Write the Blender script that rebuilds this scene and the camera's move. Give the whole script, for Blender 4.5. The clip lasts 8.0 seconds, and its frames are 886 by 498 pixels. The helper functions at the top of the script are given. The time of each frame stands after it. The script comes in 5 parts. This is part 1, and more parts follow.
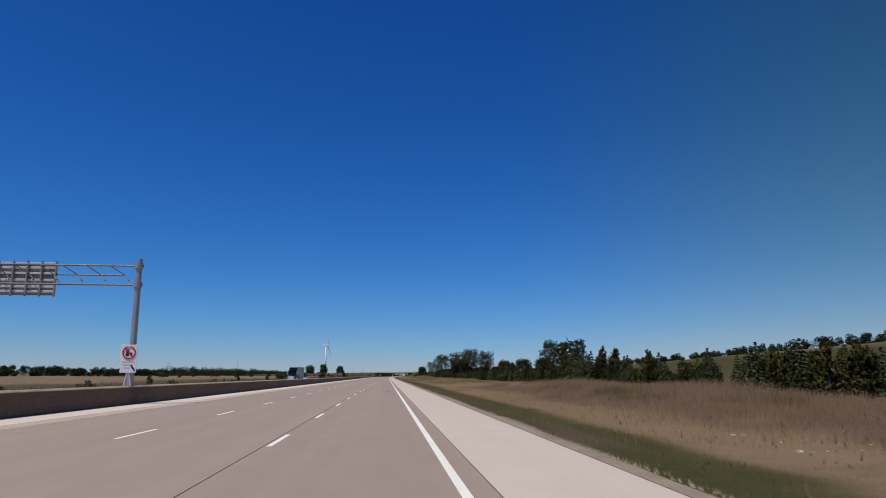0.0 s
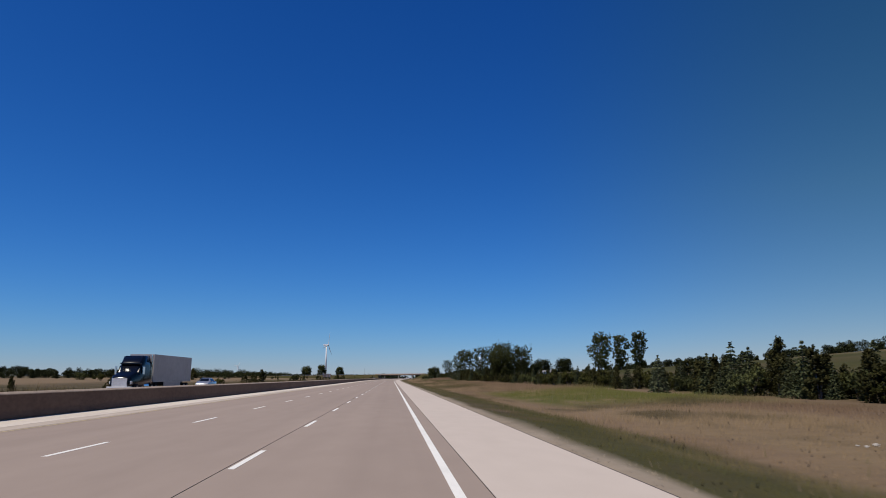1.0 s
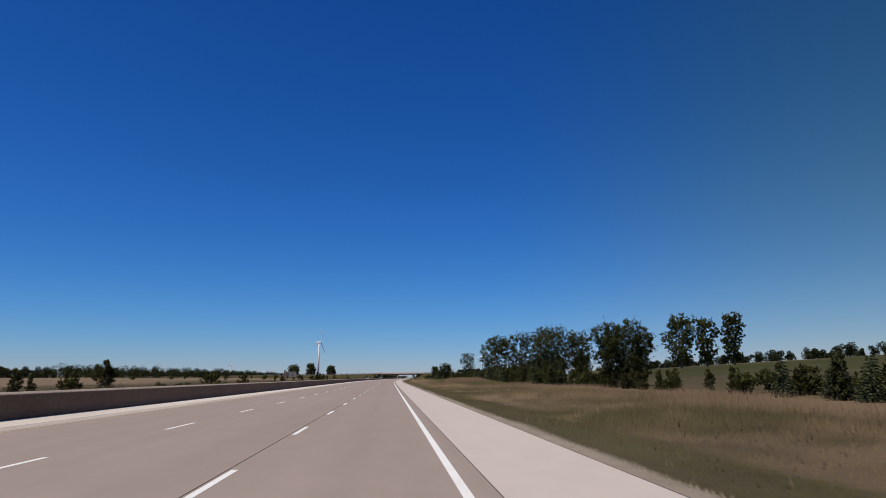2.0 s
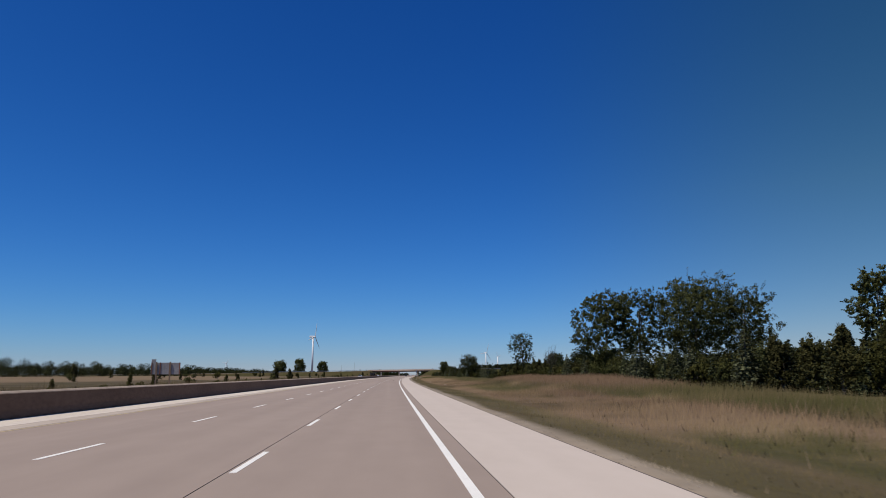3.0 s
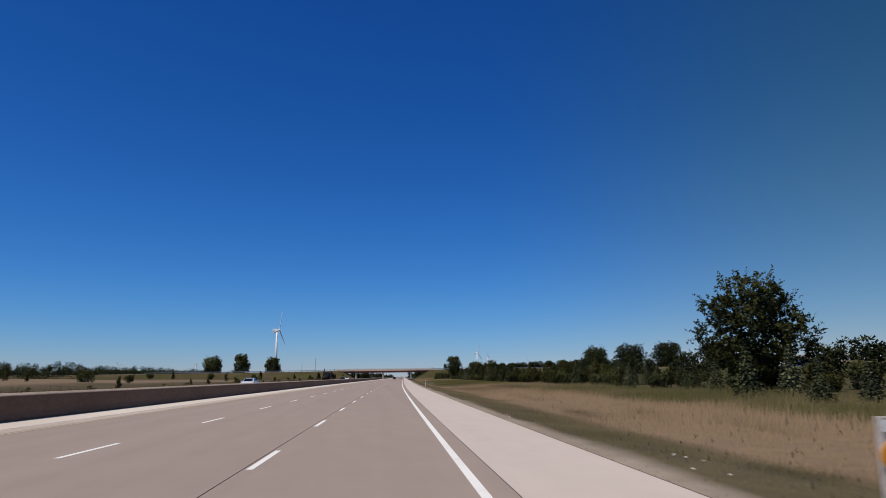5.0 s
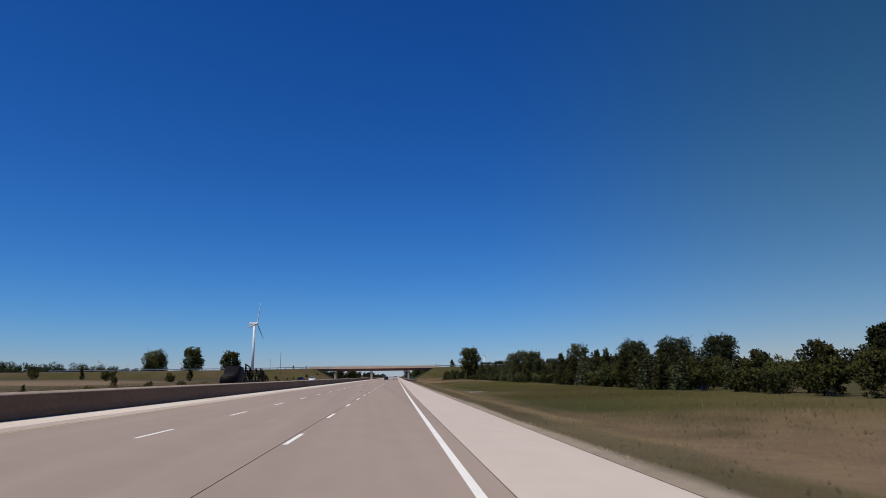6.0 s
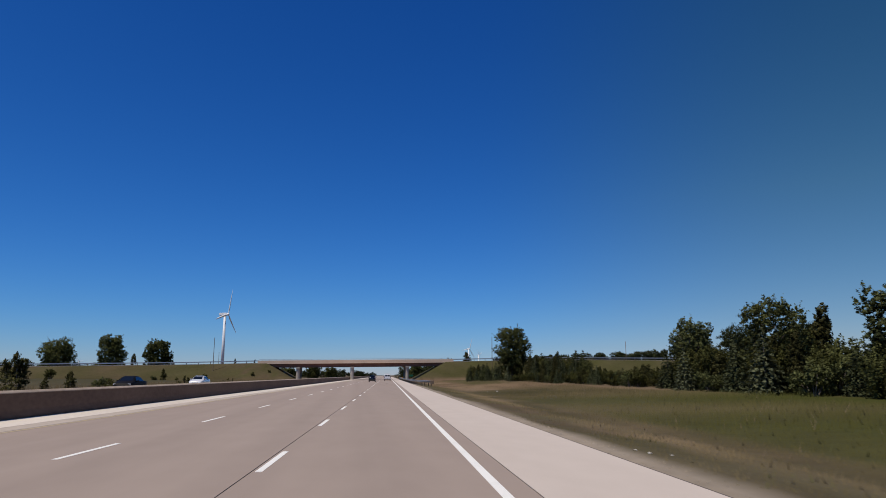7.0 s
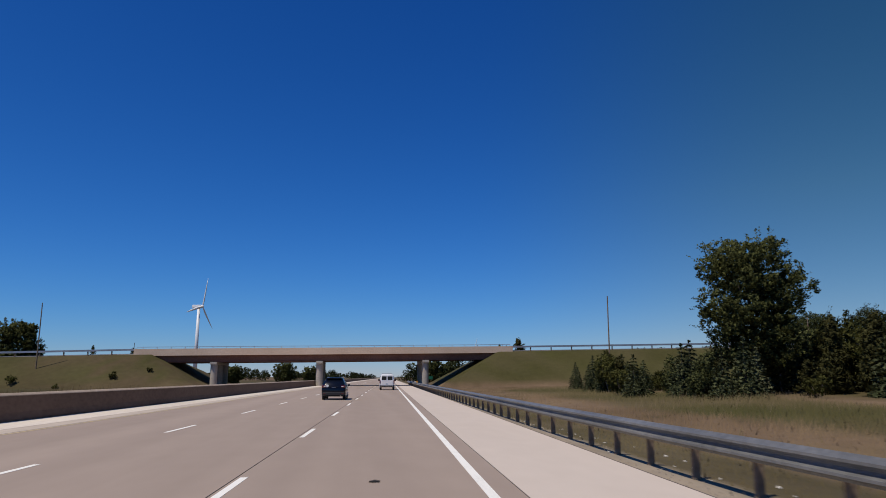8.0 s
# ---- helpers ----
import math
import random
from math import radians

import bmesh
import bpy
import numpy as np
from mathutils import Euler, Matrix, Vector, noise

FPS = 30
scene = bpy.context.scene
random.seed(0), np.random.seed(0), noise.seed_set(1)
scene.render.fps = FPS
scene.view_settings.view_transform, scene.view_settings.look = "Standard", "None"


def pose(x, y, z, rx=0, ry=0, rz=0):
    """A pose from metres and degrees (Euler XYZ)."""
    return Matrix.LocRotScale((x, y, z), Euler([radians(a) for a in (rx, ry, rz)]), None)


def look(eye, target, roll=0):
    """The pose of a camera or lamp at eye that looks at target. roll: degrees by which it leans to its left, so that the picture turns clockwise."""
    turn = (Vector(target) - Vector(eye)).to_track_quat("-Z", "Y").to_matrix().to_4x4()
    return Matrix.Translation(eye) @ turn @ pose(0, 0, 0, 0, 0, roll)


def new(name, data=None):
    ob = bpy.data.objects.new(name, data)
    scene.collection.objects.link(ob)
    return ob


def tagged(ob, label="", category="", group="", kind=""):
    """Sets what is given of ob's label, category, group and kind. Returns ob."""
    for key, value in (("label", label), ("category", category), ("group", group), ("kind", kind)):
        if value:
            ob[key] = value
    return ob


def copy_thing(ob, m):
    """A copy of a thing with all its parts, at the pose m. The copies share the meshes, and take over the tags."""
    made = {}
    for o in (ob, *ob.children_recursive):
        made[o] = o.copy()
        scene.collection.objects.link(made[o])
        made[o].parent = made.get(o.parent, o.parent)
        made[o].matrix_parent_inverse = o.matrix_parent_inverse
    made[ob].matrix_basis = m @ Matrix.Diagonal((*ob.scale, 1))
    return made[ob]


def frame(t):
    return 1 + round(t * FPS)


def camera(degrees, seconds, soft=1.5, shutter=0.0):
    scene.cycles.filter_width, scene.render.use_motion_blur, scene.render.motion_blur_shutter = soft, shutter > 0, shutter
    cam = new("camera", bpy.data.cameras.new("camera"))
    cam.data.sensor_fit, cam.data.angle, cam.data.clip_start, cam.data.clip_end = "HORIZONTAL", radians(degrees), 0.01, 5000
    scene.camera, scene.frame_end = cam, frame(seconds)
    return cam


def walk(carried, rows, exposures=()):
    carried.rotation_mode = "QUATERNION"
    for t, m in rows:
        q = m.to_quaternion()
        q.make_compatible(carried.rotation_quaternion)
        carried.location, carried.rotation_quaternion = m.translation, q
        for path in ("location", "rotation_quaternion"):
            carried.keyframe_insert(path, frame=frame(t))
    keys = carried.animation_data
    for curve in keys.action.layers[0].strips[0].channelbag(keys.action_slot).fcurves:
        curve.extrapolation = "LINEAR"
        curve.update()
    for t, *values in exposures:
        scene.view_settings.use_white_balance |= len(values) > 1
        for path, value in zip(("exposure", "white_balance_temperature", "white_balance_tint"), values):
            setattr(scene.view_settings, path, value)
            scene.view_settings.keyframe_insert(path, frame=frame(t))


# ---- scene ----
# ---- camera ----
# The film runs fast: the whole place is laid out in metres and shrunk by U, so that the drive keeps a lawful pace.
U = 0.305
EYE = 1.56
cam = camera(64.2, 8.0, soft=0.9, shutter=0.03)
# seconds, x, y, pitch, roll, yaw of the eye along the right-hand lane
DRIVE = [
    (0.0, 0.06, 0.12, 10.170, 0.179, -4.530),
    (0.5, 0.33, 59.70, 10.281, 0.237, -4.145),
    (1.0, 0.30, 121.47, 10.336, 0.265, -4.130),
    (2.5, 0.28, 304.37, 10.256, 0.151, -4.353),
    (3.0, 0.31, 368.34, 10.093, 0.007, -4.252),
    (3.5, 0.39, 430.03, 10.171, -0.161, -4.361),
    (4.0, 0.63, 490.52, 10.252, 0.052, -4.780),
    (4.5, 1.50, 551.81, 10.117, 0.068, -5.321),
    (5.0, 2.88, 613.72, 10.257, 0.006, -5.602),
    (6.5, 9.14, 799.23, 10.204, 0.172, -6.580),
    (7.0, 11.53, 860.35, 10.150, 0.194, -6.929),
    (7.5, 14.26, 921.22, 10.127, 0.077, -7.035),
    (8.0, 16.96, 981.55, 10.299, 0.093, -6.862),
]
walk(cam, [(t, pose(x * U, y * U, EYE * U, 90 + p, -r, w)) for t, x, y, p, r, w in DRIVE], exposures=[(0, 0.0), (8, 0.0)])

# ---- world and sun ----
SUN_FROM = Vector((-0.50, -0.34, 1.25)).normalized()
world = bpy.data.worlds.new("sky")
scene.world = world
world.use_nodes = True
wn = world.node_tree.nodes
wl = world.node_tree.links
sky = wn.new("ShaderNodeTexSky")
sky.sky_type, sky.sun_disc = "NISHITA", False
sky.sun_elevation = math.asin(SUN_FROM.z)
sky.sun_rotation = math.atan2(SUN_FROM.x, SUN_FROM.y)
sky.altitude, sky.air_density, sky.dust_density, sky.ozone_density = 300, 1.0, 0.02, 2.5
# a clear, polarised, deep blue sky: the red falls off fastest towards the zenith
split = wn.new("ShaderNodeSeparateColor")
join = wn.new("ShaderNodeCombineColor")
wl.new(sky.outputs["Color"], split.inputs["Color"])
for channel, power, gain in (("Red", 1.89, 0.084), ("Green", 1.302, 0.387), ("Blue", 1.12, 0.96)):
    up = wn.new("ShaderNodeMath")
    up.operation = "POWER"
    up.inputs[1].default_value = power
    scale = wn.new("ShaderNodeMath")
    scale.operation = "MULTIPLY"
    scale.inputs[1].default_value = gain
    wl.new(split.outputs[channel], up.inputs[0])
    wl.new(up.outputs[0], scale.inputs[0])
    wl.new(scale.outputs[0], join.inputs[channel])
# the windscreen's grey glare towards the right, painted into the sky colour
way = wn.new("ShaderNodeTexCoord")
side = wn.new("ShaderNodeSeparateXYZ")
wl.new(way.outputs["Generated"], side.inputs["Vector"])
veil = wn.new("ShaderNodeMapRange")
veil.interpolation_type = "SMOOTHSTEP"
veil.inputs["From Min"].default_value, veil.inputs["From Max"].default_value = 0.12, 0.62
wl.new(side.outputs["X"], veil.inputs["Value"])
glass_veil = wn.new("ShaderNodeMix")
glass_veil.data_type, glass_veil.blend_type = "RGBA", "MULTIPLY"
wl.new(veil.outputs["Result"], glass_veil.inputs["Factor"])
wl.new(join.outputs["Color"], glass_veil.inputs[6])
tone = wn.new("ShaderNodeMix")
tone.data_type = "RGBA"
rise = wn.new("ShaderNodeMapRange")
rise.inputs["From Min"].default_value, rise.inputs["From Max"].default_value = 0.0, 0.24
wl.new(side.outputs["Z"], rise.inputs["Value"])
wl.new(rise.outputs["Result"], tone.inputs["Factor"])
tone.inputs[6].default_value, tone.inputs[7].default_value = (1.06, 0.91, 0.79, 1), (2.2, 1.12, 0.655, 1)
wl.new(tone.outputs[2], glass_veil.inputs[7])
wl.new(glass_veil.outputs[2], wn["Background"].inputs["Color"])
wn["Background"].inputs["Strength"].default_value = 0.075
sun_data = bpy.data.lights.new("sun", "SUN")
sun_data.energy, sun_data.angle, sun_data.color = 3.62, radians(0.53), (1.0, 0.918, 0.785)
sun = new("sun", sun_data)
sun.matrix_basis = look(SUN_FROM * 50, (0, 0, 0))


# ---- materials ----
def shade(name, rough=0.8, metal=0.0, spec=0.3):
    m = bpy.data.materials.new(name)
    m.use_nodes = True
    b = m.node_tree.nodes["Principled BSDF"]
    b.inputs["Roughness"].default_value = rough
    b.inputs["Metallic"].default_value = metal
    b.inputs["Specular IOR Level"].default_value = spec
    return m, b, m.node_tree.nodes, m.node_tree.links


def two_scale(name, dark, light, fine=20.0, coarse=0.4, rough=0.85, bump=0.2, metal=0.0, spec=0.3, stretch=(1, 1, 1), low=0.35, high=0.65, streak=0.0):
    """A surface whose colour wanders between two tones at a fine and a coarse scale, with relief."""
    m, b, n, l = shade(name, rough, metal, spec)
    co = n.new("ShaderNodeTexCoord")
    mp = n.new("ShaderNodeMapping")
    mp.inputs["Scale"].default_value = stretch
    l.new(co.outputs["Object"], mp.inputs["Vector"])
    tones = []
    for s in (fine, coarse):
        t = n.new("ShaderNodeTexNoise")
        t.inputs["Scale"].default_value, t.inputs["Detail"].default_value = s, 4
        l.new(mp.outputs["Vector"], t.inputs["Vector"])
        tones.append(t)
    add = n.new("ShaderNodeMath")
    add.operation = "ADD"
    l.new(tones[0].outputs["Fac"], add.inputs[0])
    l.new(tones[1].outputs["Fac"], add.inputs[1])
    half = n.new("ShaderNodeMath")
    half.operation = "MULTIPLY"
    half.inputs[1].default_value = 0.5
    l.new(add.outputs[0], half.inputs[0])
    if streak:
        # worn wheel paths that run along the road
        run = n.new("ShaderNodeMapping")
        run.inputs["Scale"].default_value = (1, 0.004, 1)
        l.new(co.outputs["Object"], run.inputs["Vector"])
        path = n.new("ShaderNodeTexNoise")
        path.inputs["Scale"].default_value, path.inputs["Detail"].default_value = 0.8, 3
        l.new(run.outputs["Vector"], path.inputs["Vector"])
        sway = n.new("ShaderNodeMath")
        sway.operation = "MULTIPLY_ADD"
        sway.inputs[1].default_value = streak
        l.new(path.outputs["Fac"], sway.inputs[0])
        l.new(half.outputs[0], sway.inputs[2])
        half = n.new("ShaderNodeMath")
        half.operation = "SUBTRACT"
        half.inputs[1].default_value = 0.5 * streak
        l.new(sway.outputs[0], half.inputs[0])
    ramp = n.new("ShaderNodeValToRGB")
    ramp.color_ramp.elements[0].position, ramp.color_ramp.elements[1].position = low, high
    ramp.color_ramp.elements[0].color, ramp.color_ramp.elements[1].color = (*dark, 1), (*light, 1)
    l.new(half.outputs[0], ramp.inputs["Fac"])
    l.new(ramp.outputs["Color"], b.inputs["Base Color"])
    if bump:
        bp = n.new("ShaderNodeBump")
        bp.inputs["Strength"].default_value, bp.inputs["Distance"].default_value = bump, 0.02
        l.new(tones[0].outputs["Fac"], bp.inputs["Height"])
        l.new(bp.outputs["Normal"], b.inputs["Normal"])
    return m


def plain(name, colour, rough=0.5, metal=0.0, spec=0.5, coat=0.0):
    m, b, n, l = shade(name, rough, metal, spec)
    b.inputs["Base Color"].default_value = (*colour, 1)
    b.inputs["Coat Weight"].default_value = coat
    return m


def foliage(name, dark, light, glow=0.25):
    """Leaves: tone by leaf, some light through the blade."""
    m, b, n, l = shade(name, 0.7, 0, 0.08)
    g = n.new("ShaderNodeNewGeometry")
    ramp = n.new("ShaderNodeValToRGB")
    ramp.color_ramp.elements[0].color, ramp.color_ramp.elements[1].color = (*dark, 1), (*light, 1)
    l.new(g.outputs["Random Per Island"], ramp.inputs["Fac"])
    info = n.new("ShaderNodeObjectInfo")
    hue = n.new("ShaderNodeHueSaturation")
    span = n.new("ShaderNodeMapRange")
    span.inputs["To Min"].default_value, span.inputs["To Max"].default_value = 0.75, 1.25
    l.new(info.outputs["Random"], span.inputs["Value"])
    l.new(span.outputs["Result"], hue.inputs["Value"])
    l.new(ramp.outputs["Color"], hue.inputs["Color"])
    l.new(hue.outputs["Color"], b.inputs["Base Color"])
    tr = n.new("ShaderNodeBsdfTranslucent")
    l.new(hue.outputs["Color"], tr.inputs["Color"])
    mix = n.new("ShaderNodeMixShader")
    mix.inputs["Fac"].default_value = glow
    l.new(b.outputs["BSDF"], mix.inputs[1])
    l.new(tr.outputs["BSDF"], mix.inputs[2])
    l.new(mix.outputs["Shader"], n["Material Output"].inputs["Surface"])
    return m


def grown(name, rough=0.9, island=False, bump=0.0):
    """Ground or grass whose colour is the growth stored on the mesh, broken up by noise or by blade."""
    m, b, n, l = shade(name, rough, 0, 0.15)
    at = n.new("ShaderNodeAttribute")
    at.attribute_name = "growth"
    hue = n.new("ShaderNodeHueSaturation")
    span = n.new("ShaderNodeMapRange")
    span.inputs["To Min"].default_value, span.inputs["To Max"].default_value = (0.94, 1.06) if island else (0.80, 1.18)
    if island:
        g = n.new("ShaderNodeNewGeometry")
        l.new(g.outputs["Random Per Island"], span.inputs["Value"])
    else:
        co = n.new("ShaderNodeTexCoord")
        add = n.new("ShaderNodeMath")
        add.operation = "ADD"
        for i, s in enumerate((1.1, 0.12)):
            t = n.new("ShaderNodeTexNoise")
            t.inputs["Scale"].default_value, t.inputs["Detail"].default_value = s, 5
            l.new(co.outputs["Object"], t.inputs["Vector"])
            l.new(t.outputs["Fac"], add.inputs[i])
        span.inputs["From Min"].default_value, span.inputs["From Max"].default_value = 0.6, 1.4
        l.new(add.outputs[0], span.inputs["Value"])
        if bump:
            bp = n.new("ShaderNodeBump")
            bp.inputs["Strength"].default_value, bp.inputs["Distance"].default_value = bump, 0.1
            l.new(add.outputs[0], bp.inputs["Height"])
            l.new(bp.outputs["Normal"], b.inputs["Normal"])
    l.new(span.outputs["Result"], hue.inputs["Value"])
    l.new(at.outputs["Color"], hue.inputs["Color"])
    l.new(hue.outputs["Color"], b.inputs["Base Color"])
    return m


M_LANE = two_scale("lane_concrete", (0.287, 0.224, 0.183), (0.371, 0.292, 0.239), 1.3, 0.09, 0.85, 0.0, stretch=(1, 0.35, 1), low=0.1, high=0.9, streak=0.9)
M_SHOULDER = two_scale("shoulder_concrete", (0.515, 0.437, 0.372), (0.590, 0.505, 0.436), 1.6, 0.12, 0.9, 0.0, stretch=(1, 0.4, 1), low=0.2, high=0.8, streak=0.4)
M_MEDIAN_SHOULDER = two_scale("median_shoulder_concrete", (0.56, 0.49, 0.42), (0.72, 0.64, 0.55), 10, 0.3, 0.9, 0.1, stretch=(1, 0.2, 1))
M_DUSTY_SHOULDER = two_scale("dusty_shoulder_concrete", (0.40, 0.335, 0.275), (0.52, 0.44, 0.365), 3, 0.2, 0.9, 0.0, stretch=(1, 0.2, 1))
M_JOINT = two_scale("joint_filler", (0.075, 0.060, 0.050), (0.14, 0.115, 0.10), 6, 0.3, 0.95, 0.2)
M_PAINT = two_scale("road_paint", (0.66, 0.64, 0.58), (0.88, 0.85, 0.78), 25, 1.2, 0.6, 0.1, low=0.25, high=0.5)
M_YELLOW_PAINT = two_scale("faded_yellow_paint", (0.40, 0.33, 0.22), (0.52, 0.40, 0.22), 20, 1.0, 0.7, 0.1)
# wall face toned darker to carry its shade, cap toned paler to carry sunlight
M_BARRIER = two_scale("shaded_weathered_concrete", (0.118, 0.072, 0.052), (0.175, 0.112, 0.082), 6, 0.35, 0.9, 0.25, stretch=(1, 0.5, 1))
M_CAP = two_scale("sunlit_cap_concrete", (0.38, 0.29, 0.22), (0.54, 0.43, 0.34), 6, 0.5, 0.85, 0.2, stretch=(1, 0.4, 1))
M_CONCRETE = two_scale("bridge_concrete", (0.33, 0.29, 0.25), (0.48, 0.43, 0.37), 5, 0.3, 0.9, 0.2)
M_PARAPET = two_scale("parapet_concrete", (0.60, 0.44, 0.32), (0.72, 0.55, 0.42), 4, 0.25, 0.9, 0.2)
M_GIRDER = two_scale("weathering_steel", (0.155, 0.068, 0.044), (0.25, 0.122, 0.080), 6, 0.4, 0.8, 0.2)
M_GALV = two_scale("galvanised_steel", (0.30, 0.31, 0.33), (0.46, 0.47, 0.49), 14, 0.8, 0.45, 0.1, metal=0.6)
M_ALU = two_scale("sign_back_aluminium", (0.52, 0.52, 0.52), (0.68, 0.68, 0.68), 5, 0.5, 0.5, 0.05, metal=0.3)
# a darker tone than the aluminium above
M_SIGNBACK = two_scale("dark_sign_back", (0.24, 0.23, 0.225), (0.36, 0.34, 0.335), 5, 0.5, 0.6, 0.05, metal=0.2)
M_RUSTWOOD = two_scale("treated_post", (0.15, 0.105, 0.072), (0.25, 0.18, 0.125), 12, 2, 0.9, 0.3)
M_STONE = two_scale("pale_stone", (0.34, 0.31, 0.26), (0.60, 0.56, 0.50), 6, 1, 0.9, 0.4)
M_GRAVEL = two_scale("grey_gravel", (0.20, 0.16, 0.12), (0.40, 0.35, 0.29), 3, 0.5, 0.95, 0.2)
M_RAIL = two_scale("weathered_galvanised_rail", (0.135, 0.135, 0.130), (0.25, 0.245, 0.235), 10, 0.6, 0.42, 0.1, metal=0.3)
M_BARK = two_scale("bark", (0.09, 0.075, 0.06), (0.24, 0.20, 0.17), 8, 1, 0.95, 0.6, stretch=(1, 1, 0.25))
M_DEADWOOD = two_scale("bare_wood", (0.045, 0.038, 0.034), (0.12, 0.105, 0.095), 8, 1, 0.95, 0.4, stretch=(1, 1, 0.25))
M_LEAF = foliage("poplar_leaf", (0.041, 0.046, 0.016), (0.123, 0.130, 0.043), 0.3)
M_LEAF_BRIGHT = foliage("broad_leaf", (0.046, 0.054, 0.020), (0.135, 0.145, 0.055))
M_SPRUCE = foliage("spruce_needle", (0.034, 0.043, 0.018), (0.104, 0.114, 0.055), 0.2)
M_SPRUCE_PALE = foliage("pale_spruce_needle", (0.048, 0.056, 0.029), (0.150, 0.160, 0.086), 0.15)
M_CEDAR = foliage("cedar_needle", (0.038, 0.039, 0.014), (0.094, 0.088, 0.031), 0.25)
M_BUSH = foliage("bush_leaf", (0.041, 0.045, 0.013), (0.112, 0.110, 0.032), 0.3)
M_FAR = foliage("far_leaf", (0.020, 0.025, 0.010), (0.048, 0.055, 0.020), 0.1)
M_GROUND = grown("ground_growth", 0.95, bump=0.2)
M_BLADE = grown("grass_blade", 0.8, island=True)
M_WHITE = two_scale("turbine_white", (0.72, 0.73, 0.74), (0.82, 0.83, 0.84), 0.5, 0.05, 0.4, 0)
M_NAVY = plain("dark_blue_paint", (0.004, 0.006, 0.013), 0.14, 0.0, 0.3, 0.0)
M_CARWHITE = plain("white_paint", (0.74, 0.74, 0.75), 0.3, 0.0, 0.5, 1.0)
M_CARDARK = plain("dark_paint", (0.006, 0.006, 0.007), 0.6, 0.0, 0.12, 0.0)
M_CARSILVER = plain("silver_paint", (0.45, 0.46, 0.48), 0.3, 0.5, 0.5, 1.0)
M_GLASS = plain("tinted_glass", (0.008, 0.010, 0.013), 0.08, 0.0, 0.4)
M_RUBBER = two_scale("rubber", (0.012, 0.012, 0.012), (0.03, 0.03, 0.03), 20, 2, 0.85, 0.1)
M_TRIM = plain("black_plastic", (0.015, 0.015, 0.016), 0.6)
M_RIM = plain("alloy", (0.42, 0.43, 0.45), 0.3, 0.9)
M_CHROME = plain("chrome", (0.75, 0.76, 0.78), 0.12, 1.0)
M_TAIL = plain("red_lens", (0.13, 0.009, 0.011), 0.12, 0.0, 0.7, 1.0)
M_LAMP = plain("clear_lens", (0.70, 0.72, 0.74), 0.08, 0.0, 0.8, 1.0)
M_PLATE = plain("plate_white", (0.62, 0.66, 0.72), 0.45)
M_BAR = plain("plate_bars", (0.05, 0.08, 0.20), 0.5)
M_TRAILER = two_scale("trailer_panel", (0.36, 0.35, 0.36), (0.46, 0.45, 0.46), 1.5, 0.2, 0.45, 0.02)
M_SIGNBLUE = plain("sign_blue", (0.02, 0.045, 0.15), 0.4)
M_SIGNGREEN = plain("sign_green", (0.01, 0.12, 0.07), 0.4)
M_SIGNWHITE = plain("sign_white", (0.78, 0.78, 0.78), 0.4)
M_SIGNRED = plain("sign_red", (0.50, 0.02, 0.025), 0.4)
M_ORANGE = plain("marker_orange", (0.75, 0.30, 0.02), 0.4)
M_BLACK = plain("sign_black", (0.02, 0.02, 0.02), 0.5)
M_FLOWER = foliage("white_petal", (0.55, 0.55, 0.42), (0.80, 0.80, 0.70), 0.2)


# ---- mesh tools ----
def to_mesh(name, bm, material, smooth=False):
    me = bpy.data.meshes.new(name)
    bmesh.ops.recalc_face_normals(bm, faces=bm.faces)
    bm.to_mesh(me)
    bm.free()
    me.materials.append(material)
    if smooth:
        me.shade_smooth()
    return me


def at(x, y, z=0.0, turn=0.0, size=1.0):
    """A pose in the shrunken world from metres of the real one."""
    return pose(x * U, y * U, z * U, 0, 0, turn) @ Matrix.Diagonal((size, size, size, 1))


def put(ob, m):
    ob.matrix_basis = m @ Matrix.Diagonal((U, U, U, 1))
    return ob


def thing(name, m, label, category, group="", kind=""):
    return tagged(put(new(name), m), label, category, group, kind)


def part(name, bm, material, parent, label="", smooth=False):
    ob = new(name, to_mesh(name, bm, material, smooth))
    ob.parent = parent
    return tagged(ob, label)


def part_of(name, mesh, parent, label="", m=None):
    ob = new(name, mesh)
    ob.parent = parent
    if m is not None:
        ob.matrix_basis = m
    return tagged(ob, label)


def box(bm, x0, x1, y0, y1, z0, z1, bevel=0.0, taper=0.0):
    v = [bm.verts.new(p) for p in ((x0, y0, z0), (x1, y0, z0), (x1, y1, z0), (x0, y1, z0),
                                   (x0 + taper, y0 + taper, z1), (x1 - taper, y0 + taper, z1), (x1 - taper, y1 - taper, z1), (x0 + taper, y1 - taper, z1))]
    f = [bm.faces.new([v[i] for i in q]) for q in ((3, 2, 1, 0), (4, 5, 6, 7), (0, 1, 5, 4), (1, 2, 6, 5), (2, 3, 7, 6), (3, 0, 4, 7))]
    if bevel:
        edges = {e for q in f for e in q.edges}
        bmesh.ops.bevel(bm, geom=list(edges), offset=bevel, segments=2, affect="EDGES", profile=0.6)
    return bm


def boxes(*rows, bevel=0.0):
    bm = bmesh.new()
    for r in rows:
        box(bm, *r, bevel=bevel)
    return bm


